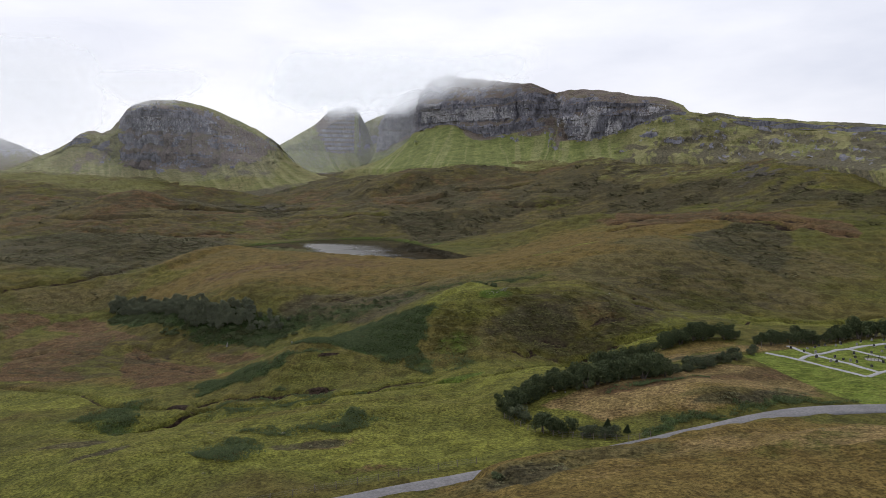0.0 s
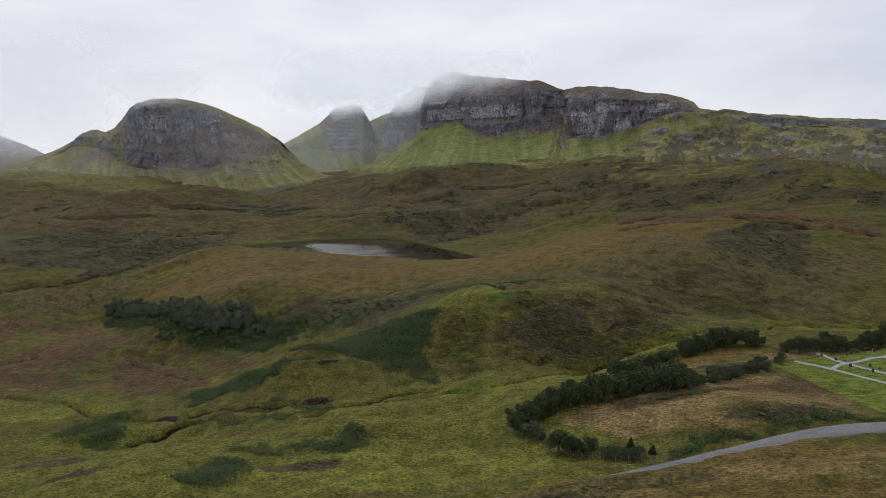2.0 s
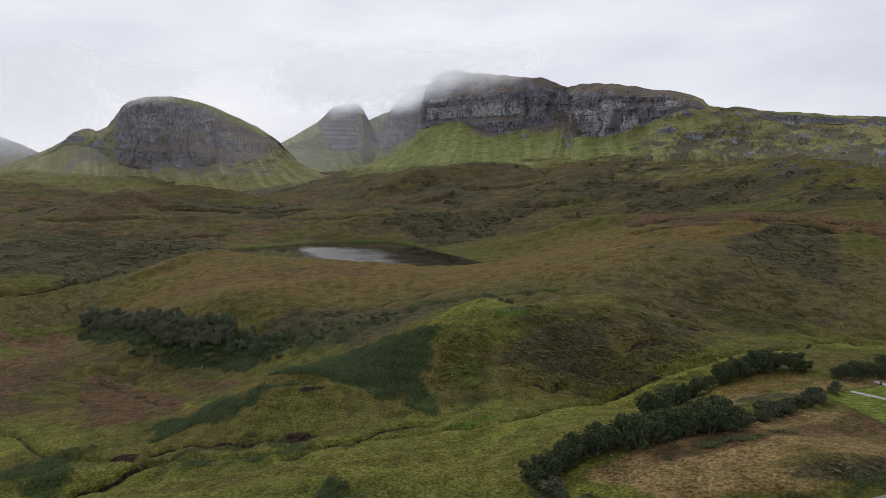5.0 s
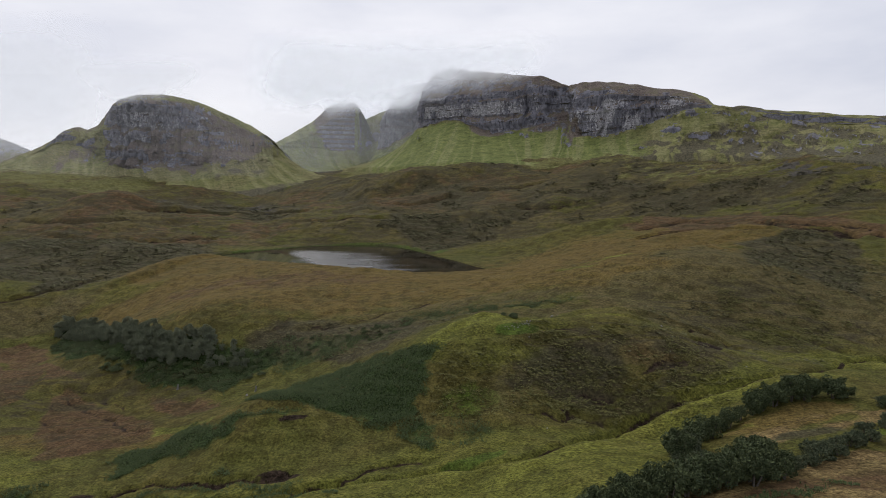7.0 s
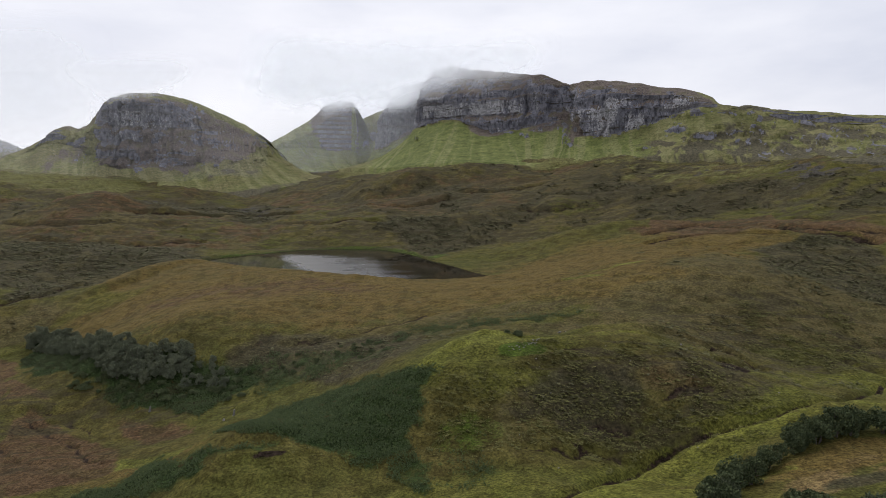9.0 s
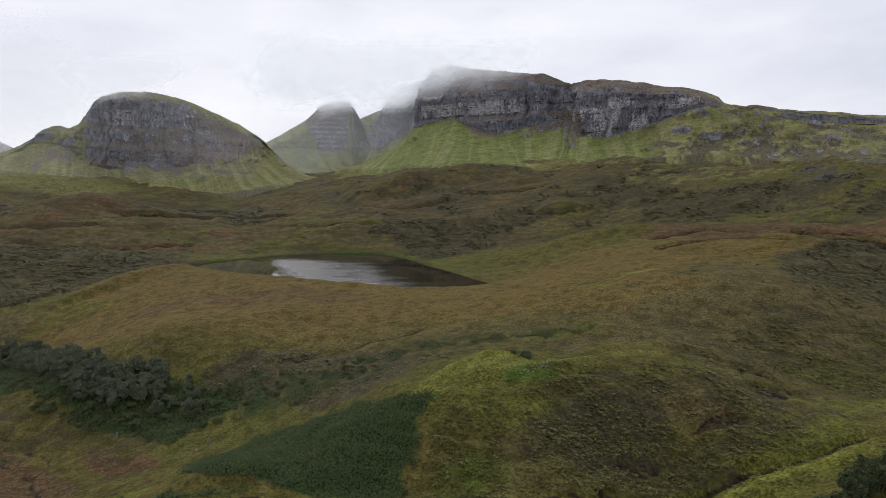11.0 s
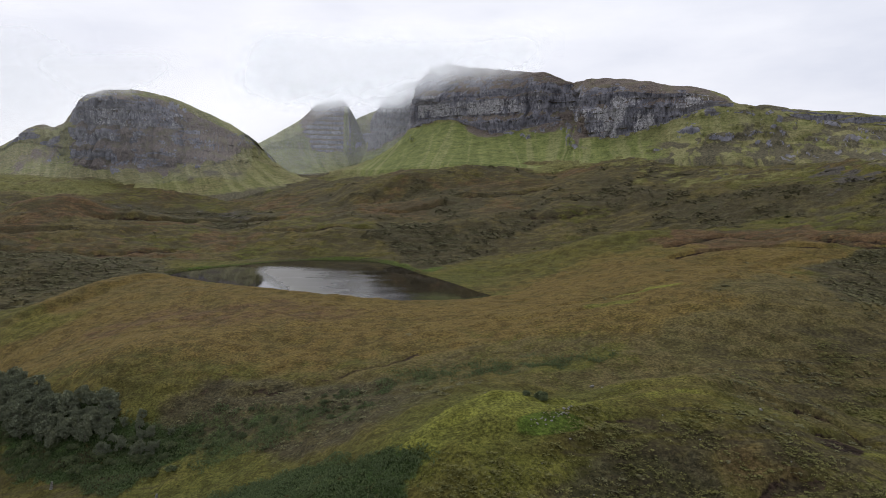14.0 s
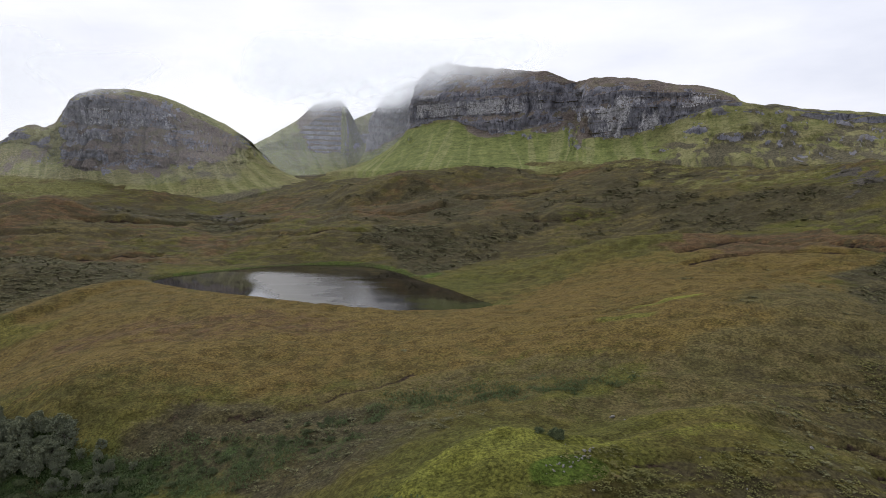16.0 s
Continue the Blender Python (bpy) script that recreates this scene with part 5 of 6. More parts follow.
def leaf_cloud(rng, centres, radii, count, size):
    """Small leaf blades round limb ends: many more on the outside of each clump than within."""
    verts, n = [], 0
    for c, r in zip(centres, radii):
        d = rng.normal(size=(count, 3))
        d /= np.linalg.norm(d, axis=1)[:, None]
        pos = c + d * (r * (0.55 + 0.5 * rng.random(count) ** 0.6))[:, None] * np.array([1, 1, 0.82])
        t = rng.normal(size=(count, 3)) + 0.5 * d
        t /= np.linalg.norm(t, axis=1)[:, None]
        b = np.cross(t, rng.normal(size=(count, 3)))
        b /= np.linalg.norm(b, axis=1)[:, None]
        s = size * (0.6 + 0.8 * rng.random(count))[:, None]
        verts.append(np.stack([pos - t * s, pos + b * s * 0.55, pos + t * s, pos - b * s * 0.55], 1).reshape(-1, 3))
    v = np.concatenate(verts)
    return v, np.arange(len(v)).reshape(-1, 4)


def build_tree(name, tall, wide, seed, leaf, label, category="tree", stems=3, clumps=16, count=110, size=0.24, pointed=False):
    rng = np.random.default_rng(seed)
    ob = tagged(new(name), label, category)
    tv, tf, ends, radii = [], [], [], []

    def limb(path, r0, r1):
        v, f = tube(path, np.linspace(r0, r1, len(path)))
        n = len(tv)
        tv.extend(v)
        tf.extend([tuple(n + i for i in q) for q in f])

    if pointed:
        limb([(0, 0, -0.3), (0, 0, tall * 0.5), (0.05, 0, tall * 0.97)], 0.12, 0.02)
        for k in range(clumps):
            h = (k + 0.5) / clumps
            for w in range(4):
                a = w * 1.57 + k * 0.9
                r = wide * (1 - h) ** 0.9 * 0.55
                ends.append(np.array([r * math.cos(a), r * math.sin(a), tall * (0.08 + 0.9 * h)]))
                radii.append(0.18 * wide * (1.15 - h))
    else:
        for s in range(stems):
            a = 2 * math.pi * (s + rng.random() * 0.6) / stems
            lean = wide * (0.12 + 0.22 * rng.random())
            top = np.array([lean * math.cos(a), lean * math.sin(a), tall * (0.62 + 0.22 * rng.random())])
            foot = np.array([0.12 * math.cos(a), 0.12 * math.sin(a), -0.4])
            bend = (foot + top) / 2 + np.array([rng.normal() * 0.2, rng.normal() * 0.2, 0.1])
            limb([foot, bend, top], 0.05 * tall ** 0.75, 0.03)
            for k in range(max(2, clumps // stems)):
                h = 0.22 + 0.72 * rng.random()
                p = foot + (top - foot) * h
                b = a + rng.normal() * 1.3
                reach = wide * (0.20 + 0.30 * rng.random()) * (1.15 - 0.5 * h)
                e = p + np.array([reach * math.cos(b), reach * math.sin(b), tall * (0.04 + 0.13 * rng.random())])
                limb([p, (p + e) / 2 + np.array([0, 0, 0.12]), e], 0.035, 0.012)
                ends.append(e)
                radii.append(wide * (0.15 + 0.12 * rng.random()))
            ends.append(top)
            radii.append(wide * 0.18)
    for part_name, (v, f), mat in (("trunk", (tv, tf), BARK), ("crown", leaf_cloud(rng, ends, radii, count, size), leaf)):
        child = new(part_name, raw_mesh(part_name, v, f, mat, part_name == "trunk"))
        child.parent = ob
    return ob


def level(x, y):
    return float(height(np.array([float(x)]), np.array([float(y)]))[0])


TREES = {
    "hedge": [build_tree("hedge_tree", 5.2, 4.2, 100 + k, HEDGE_LEAF, "dense dark green hedgerow tree with low branches", clumps=20, count=120, size=0.20) for k in range(4)],
    "willow": [build_tree("willow_bush", 3.4, 4.0, 120 + k, WILLOW_LEAF, "grey-green rounded willow bush at the field edge", "bush", 4, 15, 110, 0.18) for k in range(3)],
    "birch": [build_tree("birch_tree", 6.0, 4.4, 140 + k, BIRCH_LEAF, "grey-green bushy birch in a hillside thicket", "tree", 2, 16, 120, 0.215) for k in range(4)],
    "spruce": [build_tree("young_spruce", 4.2, 2.2, 160, SPRUCE_LEAF, "small dark pointed young spruce", "tree", 1, 13, 90, 0.15, True)],
    "scrub": [build_tree("scrub_bush", 1.7, 2.8, 180 + k, SCRUB_LEAF, "low scrubby bush among the bracken", "bush", 3, 10, 85, 0.165) for k in range(3)],
}
PLACED = set()


def plant(kind, x, y, scale, rng, group):
    base = TREES[kind][int(rng.integers(len(TREES[kind])))]
    m = pose(x, y, level(x, y) - 0.1, rng.normal() * 3, rng.normal() * 3, rng.random() * 360) @ Matrix.Diagonal((scale * (0.9 + 0.2 * rng.random()), scale, scale * (0.85 + 0.3 * rng.random()), 1))
    if base.name in PLACED:
        ob = copy_thing(base, m)
    else:
        ob = base
        ob.matrix_basis = m
        PLACED.add(base.name)
    return tagged(ob, group=group)


def row(kind, line, step, scale, seed, group, jitter=0.7, rows=1, gap=1.6):
    rng = np.random.default_rng(seed)
    p = np.array(line, float)
    s = np.concatenate([[0], np.cumsum(np.hypot(*np.diff(p, axis=0).T))])
    for k in range(rows):
        for d in np.arange(0, s[-1] + 0.1, step):
            x, y = np.interp(d, s, p[:, 0]) + rng.normal() * jitter, np.interp(d, s, p[:, 1]) + rng.normal() * jitter + gap * k
            plant(kind, x, y, scale * (0.75 + 0.5 * rng.random()), rng, group)


# enclosure hedge along the stream field, then the rows towards the burial ground
row("hedge", [(13.5, 131.5), (16, 134), (21, 138), (28, 140.5), (36, 143.5), (43, 145.5)], 1.8, 0.90, 1, "enclosure hedge", 0.5, 2, 1.8)
row("hedge", [(44, 145), (47, 147.5), (50, 151), (49, 155)], 1.9, 0.98, 2, "enclosure hedge", 0.8, 2, 2.2)
row("hedge", [(37, 149), (38, 157), (42, 166), (48, 174), (54, 178.5), (60, 181)], 2.1, 0.78, 3, "enclosure hedge", 0.8)
row("willow", [(38, 152), (40, 160), (44, 168)], 2.4, 0.9, 14, "enclosure hedge", 1.0)
row("hedge", [(62, 183), (67, 186), (73, 187.5), (82, 189)], 2.0, 0.84, 4, "upper hedge", 0.8, 2, 1.8)
row("willow", [(54, 152.5), (60, 156), (66, 160), (75, 166.5)], 2.2, 0.85, 5, "field hedge", 0.7)
row("hedge", [(86, 179), (92, 182), (102, 185), (112, 187)], 2.6, 0.80, 6, "upper hedge", 0.7)
row("hedge", [(113, 188), (121, 190), (132, 192), (148, 194)], 2.6, 1.05, 7, "upper hedge", 0.8)
row("willow", [(88, 184), (100, 188), (118, 192), (140, 197)], 3.6, 0.8, 8, "upper hedge", 0.8)
row("willow", [(15.5, 129.5), (17, 127.5)], 1.6, 1.15, 9, "enclosure hedge", 0.4)
row("hedge", [(19, 121), (21.5, 120), (24, 118.5)], 1.7, 0.72, 10, "roadside bushes", 0.3)
row("willow", [(25.5, 115.5), (28, 114.5), (30.5, 114)], 1.5, 0.75, 11, "roadside bushes", 0.3)
row("spruce", [(29.5, 116.5), (33, 115.5)], 3.4, 0.85, 12, "roadside bushes", 0.1)
row("willow", [(79, 171.5), (82, 174)], 3.0, 0.6, 13, "field hedge", 0.3)
# birch thicket on the bank of the loch terrace
row("birch", [(-159, 331), (-146, 324), (-126, 303), (-104, 279), (-88, 269), (-76, 264)], 2.5, 0.80, 20, "birch thicket", 1.0, 4, -2.7)
row("birch", [(-84, 267), (-70, 260), (-58, 255)], 3.0, 0.60, 21, "birch thicket", 1.2, 3, -2.6)
row("scrub", [(-152, 316), (-128, 290), (-106, 268), (-88, 258), (-70, 252), (-54, 248)], 2.6, 0.9, 22, "scrub on the bank", 1.8, 2, -2.8)
row("scrub", [(-56, 256), (-44, 256), (-32, 258), (-20, 262)], 2.8, 0.62, 23, "scrub on the bank", 2.2, 3, -3.4)
row("scrub", [(7, 89.5), (9, 89)], 1.4, 0.7, 27, "scrub at the road bank", 0.3)
row("scrub", [(15, 227.5), (20.5, 227)], 1.5, 0.85, 25, "scrub on the knoll", 0.8)


def scatter(rng, count, y0, y1, spread=0.70):
    """Places on the near land, thinning out with distance."""
    y = y0 + (y1 - y0) * rng.random(count) ** 1.15
    x = (2 * rng.random(count) - 1) * (spread * (y + 5) + 8)
    return x, y


def tussocks():
    rng = np.random.default_rng(7)
    x, y = scatter(rng, 90000, 84, 236)
    d, _ = line_distance(x, y, ROAD_LINE)
    dl, _ = line_distance(x, y, LOCH_LINE, closed=True)
    clump = fractal(x, y, 9, 3, 91) + 0.6 * rng.normal(size=len(x))
    heath, brown, mown, _ = ground_cover(x, y, 0)["cover_b"]
    ok = (d > ROAD_HALF + 0.7) & (dl > 0.6) & (clump > -0.9) & (mown < 0.5) & (np.maximum(heath, 0.8 * brown) + 0.2 * rng.normal(size=len(x)) > 0.85)
    x, y = x[ok], y[ok]
    z = height(x, y)
    n, blades = len(x), 3
    h = (0.08 + 0.12 * rng.random(n)) * (1 + 0.5 * np.clip((y - 160) / 200, 0, 1))
    verts = np.empty((n, blades, 3, 3), np.float32)
    for k in range(blades):
        a = rng.random(n) * 2 * math.pi
        w, out = 0.8 * h, 3.0 * h
        dx, dy = np.cos(a), np.sin(a)
        verts[:, k, 0] = np.stack([x - dy * w, y + dx * w, z + 0.02], -1)
        verts[:, k, 1] = np.stack([x + dy * w, y - dx * w, z + 0.02], -1)
        verts[:, k, 2] = np.stack([x + dx * out, y + dy * out, z + h * (0.5 + 0.5 * rng.random(n))], -1)
    me = raw_mesh("tussock_grass", verts.reshape(-1, 3), np.arange(n * blades * 3).reshape(-1, 3), MOOR)
    px, py = np.repeat(x, blades * 3), np.repeat(y, blades * 3)
    for key, values in ground_cover(px, py, 0).items():
        at = me.attributes.new(key, "FLOAT_COLOR", "POINT")
        at.data.foreach_set("color", np.stack([v * np.ones(len(px)) for v in values], -1).ravel().astype(np.float32))
    return tagged(new("tussock_grass", me), "rough olive and straw-coloured tussock grass", "grass", kind="stuff")


def bracken():
    rng = np.random.default_rng(8)
    x, y = scatter(rng, 900000, 90, 320)
    w = bracken_weight(x + 2 * fractal(x, y, 12, 3, 33), y + 2 * fractal(x, y, 12, 3, 34))
    ok = (w + 0.40 * fractal(x, y, 4, 3, 95) + 0.22 * rng.normal(size=len(x)) > 0.58) & (w > 0.22) & (to_hags(x, y) > 1.1) & (line_distance(x, y, ROAD_LINE)[0] > ROAD_HALF + 0.9)
    x, y = x[ok], y[ok]
    z = height(x, y)
    n, fronds = len(x), 5
    verts = np.empty((n, fronds, 4, 3), np.float32)
    for k in range(fronds):
        a = rng.random(n) * 2 * math.pi
        s = 0.13 + 0.12 * rng.random(n)
        dx, dy = np.cos(a), np.sin(a)
        up = 0.25 + 0.30 * rng.random(n)
        verts[:, k, 0] = np.stack([x, y, z + 0.10], -1)
        verts[:, k, 1] = np.stack([x + dx * s * 0.6 - dy * s * 0.3, y + dy * s * 0.6 + dx * s * 0.3, z + up], -1)
        verts[:, k, 2] = np.stack([x + dx * s * 1.25, y + dy * s * 1.25, z + up * 0.85], -1)
        verts[:, k, 3] = np.stack([x + dx * s * 0.6 + dy * s * 0.3, y + dy * s * 0.6 - dx * s * 0.3, z + up], -1)
    me = raw_mesh("bracken", verts.reshape(-1, 3), np.arange(n * fronds * 4).reshape(-1, 4), FERN_LEAF)
    return tagged(new("bracken", me), "dense dark green bracken on the slopes", "bracken", kind="stuff")


HEATH_CLUMP = leaf_material("heather_clumps", (0.136, 0.134, 0.068), (0.062, 0.060, 0.033), (0.110, 0.086, 0.060))


RUSH_CLUMP = leaf_material("rush_clumps", (0.152, 0.146, 0.052), (0.098, 0.098, 0.036), (0.132, 0.102, 0.046))


def clumps(name, label, material, x, y, size, sprigs, seed):
    """Low rounded hummocks of small upright sprigs, ragged in outline."""
    rng = np.random.default_rng(seed)
    n, z = len(x), height(x, y)
    verts = np.empty((n, sprigs, 4, 3), np.float32)
    for k in range(sprigs):
        a, up = rng.random(n) * 2 * math.pi, rng.random(n) ** 0.7
        out = np.sqrt(1 - up ** 2) * size * (0.75 + 0.4 * rng.random(n))
        px, py, pz = x + out * np.cos(a), y + out * np.sin(a), z + 0.42 * size * up * (0.7 + 0.5 * rng.random(n))
        b, w = a + rng.normal(size=n) * 0.8, size * (0.22 + 0.2 * rng.random(n))
        tx, ty = w * np.cos(b), w * np.sin(b)
        verts[:, k, 0] = np.stack([px - tx, py - ty, pz - 0.3 * w], -1)
        verts[:, k, 1] = np.stack([px + 0.6 * ty, py - 0.6 * tx, pz + 0.1 * w], -1)
        verts[:, k, 2] = np.stack([px + tx, py + ty, pz + 0.25 * w], -1)
        verts[:, k, 3] = np.stack([px - 0.6 * ty, py + 0.6 * tx, pz + 0.35 * w], -1)
    me = raw_mesh(name, verts.reshape(-1, 3), np.arange(n * sprigs * 4).reshape(-1, 4), material)
    return tagged(new(name, me), label, name, kind="stuff")


def heath_clumps():
    rng = np.random.default_rng(9)
    n = 150000
    y = 82 + 628 * rng.random(n) ** 0.85
    x = (2 * rng.random(n) - 1) * (0.72 * np.maximum(y - 60, 60) + 30)
    covers = ground_cover(x, y, 0)
    ling, heath, fern, moss = covers["cover_d"][3], covers["cover_b"][0], covers["cover_a"][2], covers["cover_c"][1]
    dl, _ = line_distance(x, y, LOCH_LINE, closed=True)
    thick = most(ling, 0.55 * heath, 0.7 * moss) * (0.86 + 0.14 * (y < 560)) + 0.5 * fractal(x, y, 14, 3, 97) + 0.22 * rng.normal(size=n)
    ok = (thick > 0.98) & (dl > 3) & (fern < 0.4)
    x, y = x[ok], y[ok]
    size = (0.35 + 0.6 * rng.random(len(x)) ** 2) * (0.5 + 0.0022 * y)
    clumps("heather", "dark brown and olive heather hummocks on the moor", HEATH_CLUMP, x, y, size, 14, 10)


def rush_clumps():
    rng = np.random.default_rng(12)
    n = 90000
    y = 165 + 110 * rng.random(n)
    x = (2 * rng.random(n) - 1) * 100 + 30
    covers = ground_cover(x, y, 0)
    fern, mown, hay, short = covers["cover_a"][2], covers["cover_b"][2], covers["cover_d"][0], covers["cover_c"][2]
    ds, _ = line_distance(x, y, STREAM_LINE)
    steep = np.abs(height(x, y + 1.5, False) - height(x, y - 1.5, False)) / 3
    knoll = most(patch(x, y, 42, 209, 46, 22, 10), 0.8 * patch(x, y, 95, 250, 40, 24, 20))
    thick = 0.9 * knoll + 0.55 * fractal(x, y, 8, 3, 98) + 0.5 * steep + 0.2 * rng.normal(size=n)
    ok = (thick > 1.08) & (fern < 0.4) & (mown < 0.5) & (hay < 0.3) & (ds > 1.6) & (short < 0.7) & (to_hags(x, y) > 1.2)
    x, y = x[ok], y[ok]
    clumps("rushes", "tufted olive rushes and moss on the knoll", RUSH_CLUMP, x, y, 0.25 + 0.4 * rng.random(len(x)) ** 2, 12, 13)


tussocks()
bracken()
heath_clumps()
rush_clumps()
# ---- burial ground, fences, stones ----
def part(name, bm, material, parent, label=""):
    me = bpy.data.meshes.new(name)
    bm.to_mesh(me)
    bm.free()
    me.materials.append(material)
    ob = new(name, me)
    ob.parent = parent
    return tagged(ob, label)


def block(bm, size, centre, bevel=0.0, turn=0.0):
    """A bevelled block added to a bmesh."""
    v = bmesh.ops.create_cube(bm, size=1.0)["verts"]
    bmesh.ops.transform(bm, matrix=Matrix.Translation(centre) @ Matrix.Rotation(radians(turn), 4, "Z") @ Matrix.Diagonal((*size, 1)), verts=v)
    if bevel:
        bmesh.ops.bevel(bm, geom=list({e for q in v for e in q.link_edges}), offset=bevel, segments=2, affect="EDGES")
    return bm


GRAVEL = simple("pale_gravel_path", (0.34, 0.34, 0.35), (0.24, 0.24, 0.25), 6.0, 0.95, 0.01)
DARK_STONE = simple("dark_granite", (0.050, 0.050, 0.055), (0.022, 0.022, 0.026), 14.0, 0.35, 0.003)
GREY_STONE = simple("weathered_grey_stone", (0.34, 0.33, 0.31), (0.19, 0.18, 0.17), 7.0, 0.9, 0.01)
PALE_ROCK = simple("lichened_pale_rock", (0.26, 0.25, 0.225), (0.12, 0.115, 0.105), 5.0, 0.92, 0.03)
OLD_WOOD = simple("weathered_wood", (0.23, 0.20, 0.16), (0.12, 0.10, 0.08), 12.0, 0.85, 0.005)
WIRE = simple("galvanised_wire", (0.17, 0.17, 0.17), (0.11, 0.11, 0.11), 20.0, 0.5, 0.0)
IRON = simple("dark_iron", (0.040, 0.036, 0.034), (0.020, 0.018, 0.017), 15.0, 0.6, 0.002)


def gravel_path(line, width):
    p = catmull([(x, y, 0) for x, y in line], 8)[:, :2]
    t = np.gradient(p, axis=0)
    t /= np.hypot(t[:, 0], t[:, 1])[:, None]
    off = np.array([-0.55, -0.5, -0.2, 0.2, 0.5, 0.55]) * width
    x, y = p[:, 0, None] - t[:, 1, None] * off, p[:, 1, None] + t[:, 0, None] * off
    z = height(x, y) + np.array([-0.10, 0.07, 0.10, 0.10, 0.07, -0.10])
    return tagged(sheet("pavement", x, y, z, GRAVEL), "pale gravel path through the burial ground", "path", kind="structure")


for line in ([(84, 172), (89.4, 165.4), (92.5, 157), (95.6, 148.4)], [(95.6, 148.4), (100, 151), (108, 156), (122, 164)], [(89.4, 165.4), (92.4, 168.2), (95, 169.6)],
             [(95, 169.6), (97.6, 162), (100.2, 151.4)], [(95, 169.6), (100, 171.5), (107.6, 175.5), (121, 180)], [(93, 178.5), (94, 174), (95, 169.6)], [(107.6, 175.5), (110.5, 166), (113.5, 158.8)]):
    gravel_path(line, 1.15)


def headstone(kind):
    ob = new("headstone")
    stone = DARK_STONE if kind == "dark" else GREY_STONE
    bm = bmesh.new()
    block(bm, (0.95, 0.38, 0.16), (0, 0, 0.02), 0.02)
    part("plinth", bm, GREY_STONE, ob)
    bm = bmesh.new()
    outline = [(-0.36, 0.10), (0.36, 0.10), (0.36, 0.86)] + [(0.36 * math.cos(a), 0.86 + 0.24 * math.sin(a)) for a in np.linspace(0.3, math.pi - 0.3, 7)] + [(-0.36, 0.86)]
    face = bm.faces.new([bm.verts.new((x, -0.06, z)) for x, z in outline])
    up = bmesh.ops.extrude_face_region(bm, geom=[face])["geom"]
    bmesh.ops.translate(bm, vec=(0, 0.12, 0), verts=[g for g in up if isinstance(g, bmesh.types.BMVert)])
    bmesh.ops.recalc_face_normals(bm, faces=bm.faces)
    slab = part("slab", bm, stone, ob)
    bm = bmesh.new()
    for k in range(4):
        block(bm, (0.42 - 0.08 * (k % 2), 0.008, 0.035), (0, -0.064, 0.86 - 0.12 * k))
    part("inscription", bm, GREY_STONE if kind == "dark" else DARK_STONE, slab, "row of unreadable lettering bars")
    return tagged(ob, "upright %s headstone with a rounded top on mown grass" % ("dark granite" if kind == "dark" else "weathered grey stone"), "headstone", "headstones")


GRAVES = [(94.2, 166.6), (96.5, 171.2), (98.6, 166.3), (98.9, 163.2), (99.8, 161.8), (100.4, 160.2), (101.6, 156.4), (95.4, 162.4), (96.2, 161.4), (92.4, 175.6), (96.9, 175.9), (94.3, 172.6), (99.3, 176.6),
          (106.0, 178.6), (108.1, 180.0), (114.5, 181.6), (118.8, 183.6), (122.2, 183.8), (115.2, 177.0), (113.9, 171.6), (103.2, 165.4), (105.0, 169.0), (109.5, 182.5), (104.0, 180.2), (117.0, 175.0), (119.5, 172.0),
          (121.0, 176.5), (101.5, 178.8), (111.5, 178.4), (107.0, 160.5), (110.4, 170.4)]
STONES = {"dark": headstone("dark"), "grey": headstone("grey")}
seen_kinds = set()
rng_g = np.random.default_rng(31)
for k, (x, y) in enumerate(GRAVES):
    kind = "grey" if k % 3 == 1 else "dark"
    m = pose(x, y, level(x, y) + 0.02, rng_g.normal() * 2, rng_g.normal() * 2, -18 + rng_g.normal() * 8) @ Matrix.Diagonal((0.85, 0.85, 0.66 + 0.28 * rng_g.random(), 1))
    if kind in seen_kinds:
        copy_thing(STONES[kind], m)
    else:
        STONES[kind].matrix_basis = m
        seen_kinds.add(kind)


def railing():
    ob = new("grave_railing")
    bm = bmesh.new()
    block(bm, (3.4, 2.4, 0.12), (0, 0, 0.04), 0.02)
    part("kerb", bm, GREY_STONE, ob)
    for x, y in [(-1.6 + 0.8 * i, s) for i in range(5) for s in (-1.1, 1.1)] + [(s, 0.0) for s in (-1.6, 1.6)]:
        bm = bmesh.new()
        block(bm, (0.07, 0.07, 1.0), (x, y, 0.55), 0.01)
        part("post", bm, IRON, ob)
    for y in (-1.1, 1.1):
        bm = bmesh.new()
        block(bm, (3.3, 0.04, 0.05), (0, y, 0.95)), block(bm, (3.3, 0.04, 0.05), (0, y, 0.45))
        part("rail", bm, IRON, ob)
    ob.matrix_basis = pose(106.5, 163.5, level(106.5, 163.5), 0, 0, -18)
    return tagged(ob, "low dark iron railing round a kerbed grave plot", "railing")


railing()


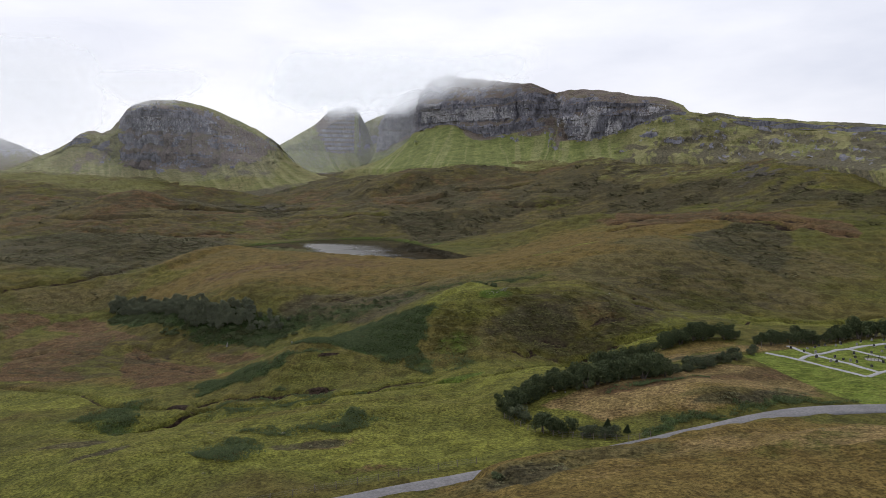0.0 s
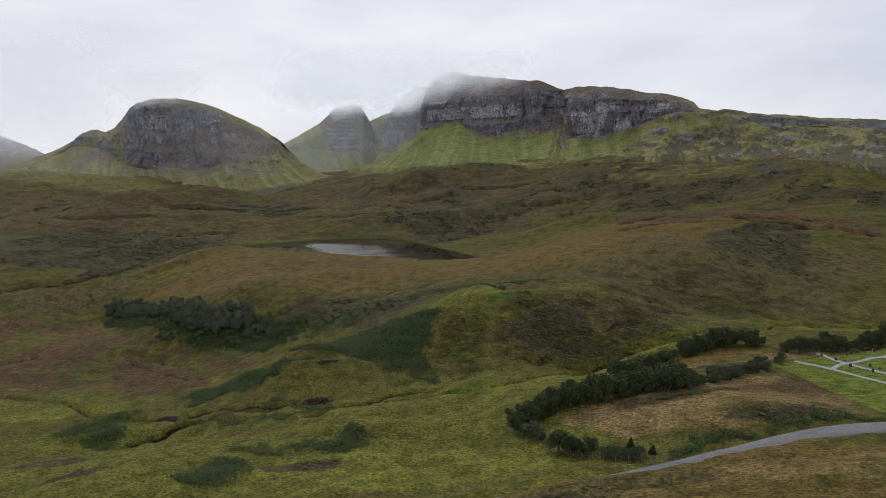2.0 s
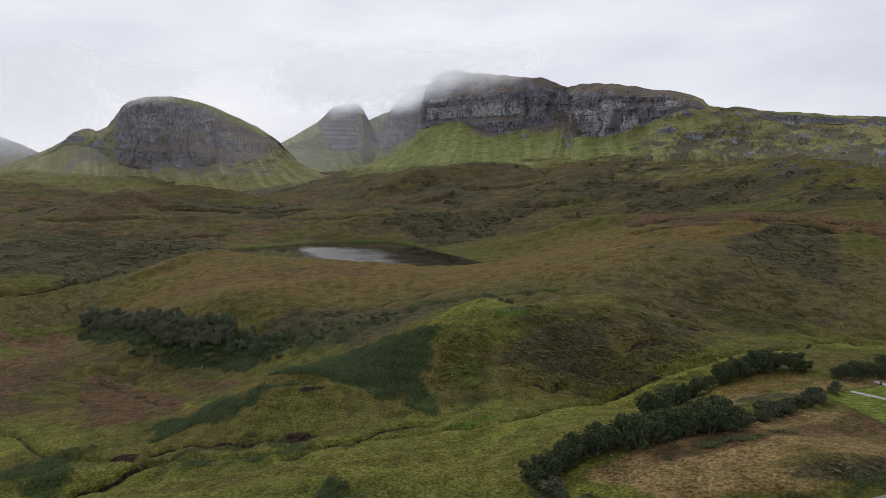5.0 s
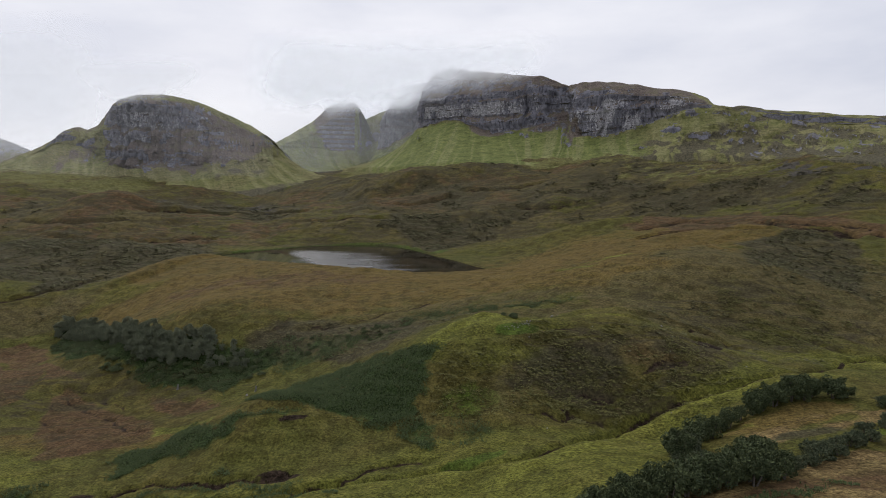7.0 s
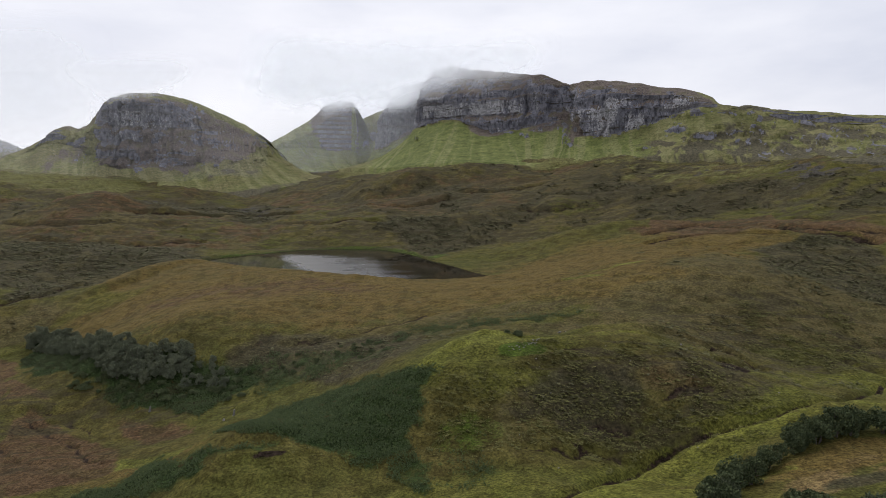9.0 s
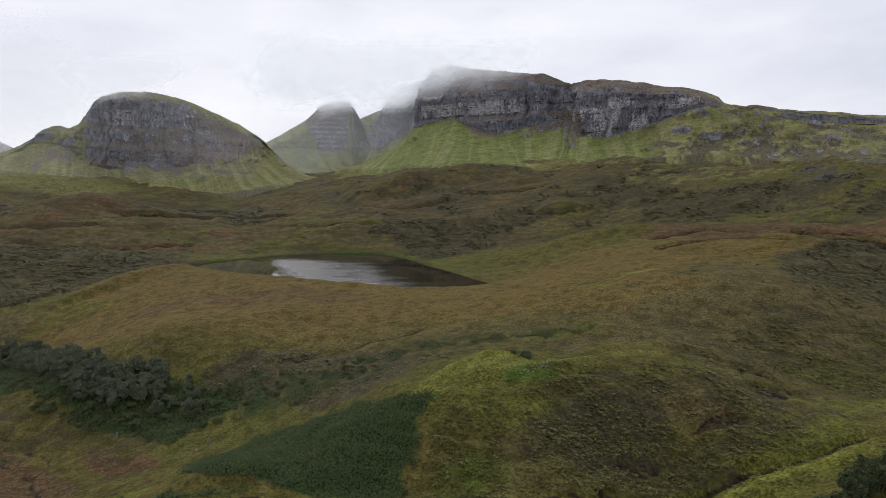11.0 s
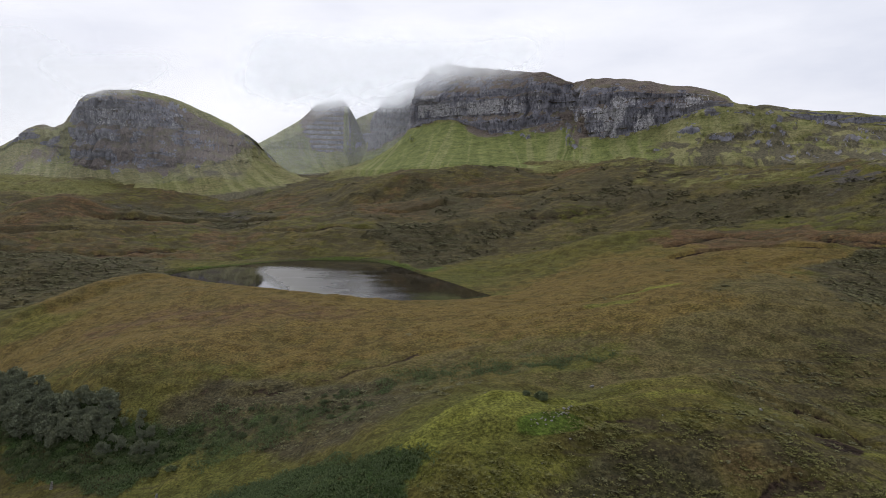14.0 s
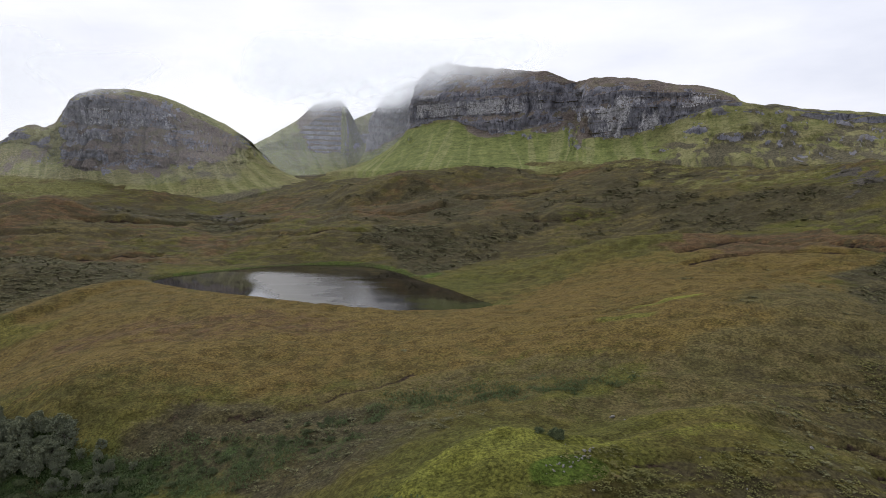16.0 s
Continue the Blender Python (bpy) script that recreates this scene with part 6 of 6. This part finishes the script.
def fence(line, step, seed, label, wires=(0.35, 0.7, 1.0), tall=1.15):
    rng = np.random.default_rng(seed)
    ob = tagged(new("wire_fence"), label, "fence")
    p = np.array(line, float)
    s = np.concatenate([[0], np.cumsum(np.hypot(*np.diff(p, axis=0).T))])
    places = [(np.interp(d, s, p[:, 0]), np.interp(d, s, p[:, 1])) for d in np.arange(0, s[-1] + 0.01, step)]
    tops = []
    bm = block(bmesh.new(), (0.11, 0.11, tall + 0.4), (0, 0, (tall + 0.4) / 2 - 0.4), 0.015)
    post_mesh = bpy.data.meshes.new("post")
    bm.to_mesh(post_mesh)
    bm.free()
    post_mesh.materials.append(OLD_WOOD)
    for x, y in places:
        z = level(x, y)
        post = new("post", post_mesh)
        post.parent = ob
        post.matrix_basis = pose(x, y, z, rng.normal() * 3, rng.normal() * 3, rng.random() * 90)
        tops.append((x, y, z))
    for h in wires:
        v, f = tube([(x, y, z + h) for x, y, z in tops], [0.012] * len(tops), 4)
        wire = new("wire", raw_mesh("wire", v, f, WIRE))
        wire.parent = ob
    return ob


fence([(12.5, 130), (14.5, 125.5), (18, 120.5), (22, 117), (26, 113.5), (31, 111.5), (36, 112.5)], 2.0, 41, "weathered post-and-wire fence below the hedge")
fence([(-40, 89.5), (-24, 94.5), (-6, 100.5), (6, 104.5)], 3.2, 42, "weathered post-and-wire fence along the road verge")
fence([(83, 176), (92, 180.5), (104, 183.8), (118, 187.5), (134, 190.5)], 2.6, 44, "post-and-wire fence round the burial ground")


def boulder_mesh(seed, material, flat=0.7):
    bm = bmesh.new()
    bmesh.ops.create_icosphere(bm, subdivisions=2, radius=0.5)
    for v in bm.verts:
        n = noise.noise(v.co * 2.3 + Vector((seed * 3.1, seed, 0))) * 0.45 + noise.noise(v.co * 6 + Vector((seed, 0, seed))) * 0.15
        v.co *= 1 + n
        v.co.z *= flat
    me = bpy.data.meshes.new("boulder")
    bm.to_mesh(me)
    bm.free()
    me.materials.append(material)
    return me


BOULDERS = [boulder_mesh(k, PALE_ROCK) for k in range(5)]


def boulder(x, y, size, rng, label, group):
    ob = new("boulder", BOULDERS[int(rng.integers(5))])
    ob.matrix_basis = pose(x, y, level(x, y) + 0.12 * size, rng.random() * 30, rng.random() * 30, rng.random() * 360) @ Matrix.Diagonal((size, size * (0.7 + 0.5 * rng.random()), size, 1))
    return tagged(ob, label, "boulder", group)


def stones():
    rng = np.random.default_rng(51)
    # tumbled wall on the knoll
    ruin = tagged(new("tumbled_wall", None), "tumbled pale drystone wall on the grassy knoll", "stone wall")
    for k in range(34):
        t = k / 33
        x, y = 15.0 + 7.5 * t + rng.normal() * 0.45, 216.6 + 4.6 * t + rng.normal() * 0.4 + (0.8 if k > 26 else 0)
        s = 0.22 + 0.34 * rng.random() * (0.5 + t)
        st = new("stone", BOULDERS[k % 5])
        st.parent = ruin
        st.matrix_basis = pose(x, y, level(x, y) + 0.1 * s, rng.random() * 40, rng.random() * 40, rng.random() * 360) @ Matrix.Diagonal((s, s * 0.8, s * 0.8, 1))
    for k in range(20):
        x, y = 20 + rng.normal() * 22, 214 + rng.normal() * 12
        boulder(x, y, 0.16 + 0.3 * rng.random() ** 2, rng, "small pale stone lying in the grass", "stones on the knoll")
    for x, y, s in ((-77, 85, 1.6), (-79, 86.5, 1.1), (-74.5, 84, 0.8), (-30.5, 127, 0.7), (-54, 231, 0.9), (58, 231, 0.7), (31, 246, 0.9), (24, 139, 0.6), (26, 138.2, 0.5), (-176, 690, 3.0), (5, 900, 3.0), (-20, 760, 2.2)):
        if y < 600:
            boulder(x, y, s, rng, "pale lichened boulder half sunk in grass", "boulders")
    for x, y in ((-78.5, 245.5), (-52, 233)):
        bm = bmesh.new()
        bmesh.ops.create_cone(bm, cap_ends=True, segments=7, radius1=0.34, radius2=0.20, depth=1.7)
        for v in bm.verts:
            v.co += Vector((noise.noise(v.co * 3), noise.noise(v.co * 3 + Vector((5, 0, 0))), 0)) * 0.12
        ob = new("standing_stone", bpy.data.meshes.new("standing_stone"))
        bm.to_mesh(ob.data)
        bm.free()
        ob.data.materials.append(PALE_ROCK)
        ob.matrix_basis = pose(x, y, level(x, y) + 0.7, 4, 6, 20)
        tagged(ob, "pale upright stone at the foot of the bank", "standing stone", "standing stones")


stones()


def shore_reeds():
    rng = np.random.default_rng(61)
    line = LOCH_LINE
    k = rng.integers(len(line), size=9000)
    x, y = line[k, 0] + rng.normal(size=9000) * 1.6, line[k, 1] + rng.normal(size=9000) * 1.6
    d, _ = line_distance(x, y, LOCH_LINE, closed=True)
    ok = (d > -1.2) & (d < 3.2) & (y > 440)
    x, y = x[ok], y[ok]
    z = np.maximum(height(x, y), -0.1)
    n = len(x)
    a, h = rng.random(n) * 6.28, 0.18 + 0.28 * rng.random(n)
    dx, dy = 0.22 * np.cos(a), 0.22 * np.sin(a)
    v = np.stack([np.stack([x - dx, y - dy, z], -1), np.stack([x + dx, y + dy, z], -1), np.stack([x + 0.5 * dy, y - 0.5 * dx, z + h], -1)], 1)
    me = raw_mesh("reeds", v.reshape(-1, 3), np.arange(3 * n).reshape(-1, 3), REED)
    return tagged(new("reeds", me), "green reeds fringing the far shore of the loch", "reeds", kind="stuff")


REED = leaf_material("reeds", (0.165, 0.170, 0.080), (0.085, 0.095, 0.042))
shore_reeds()
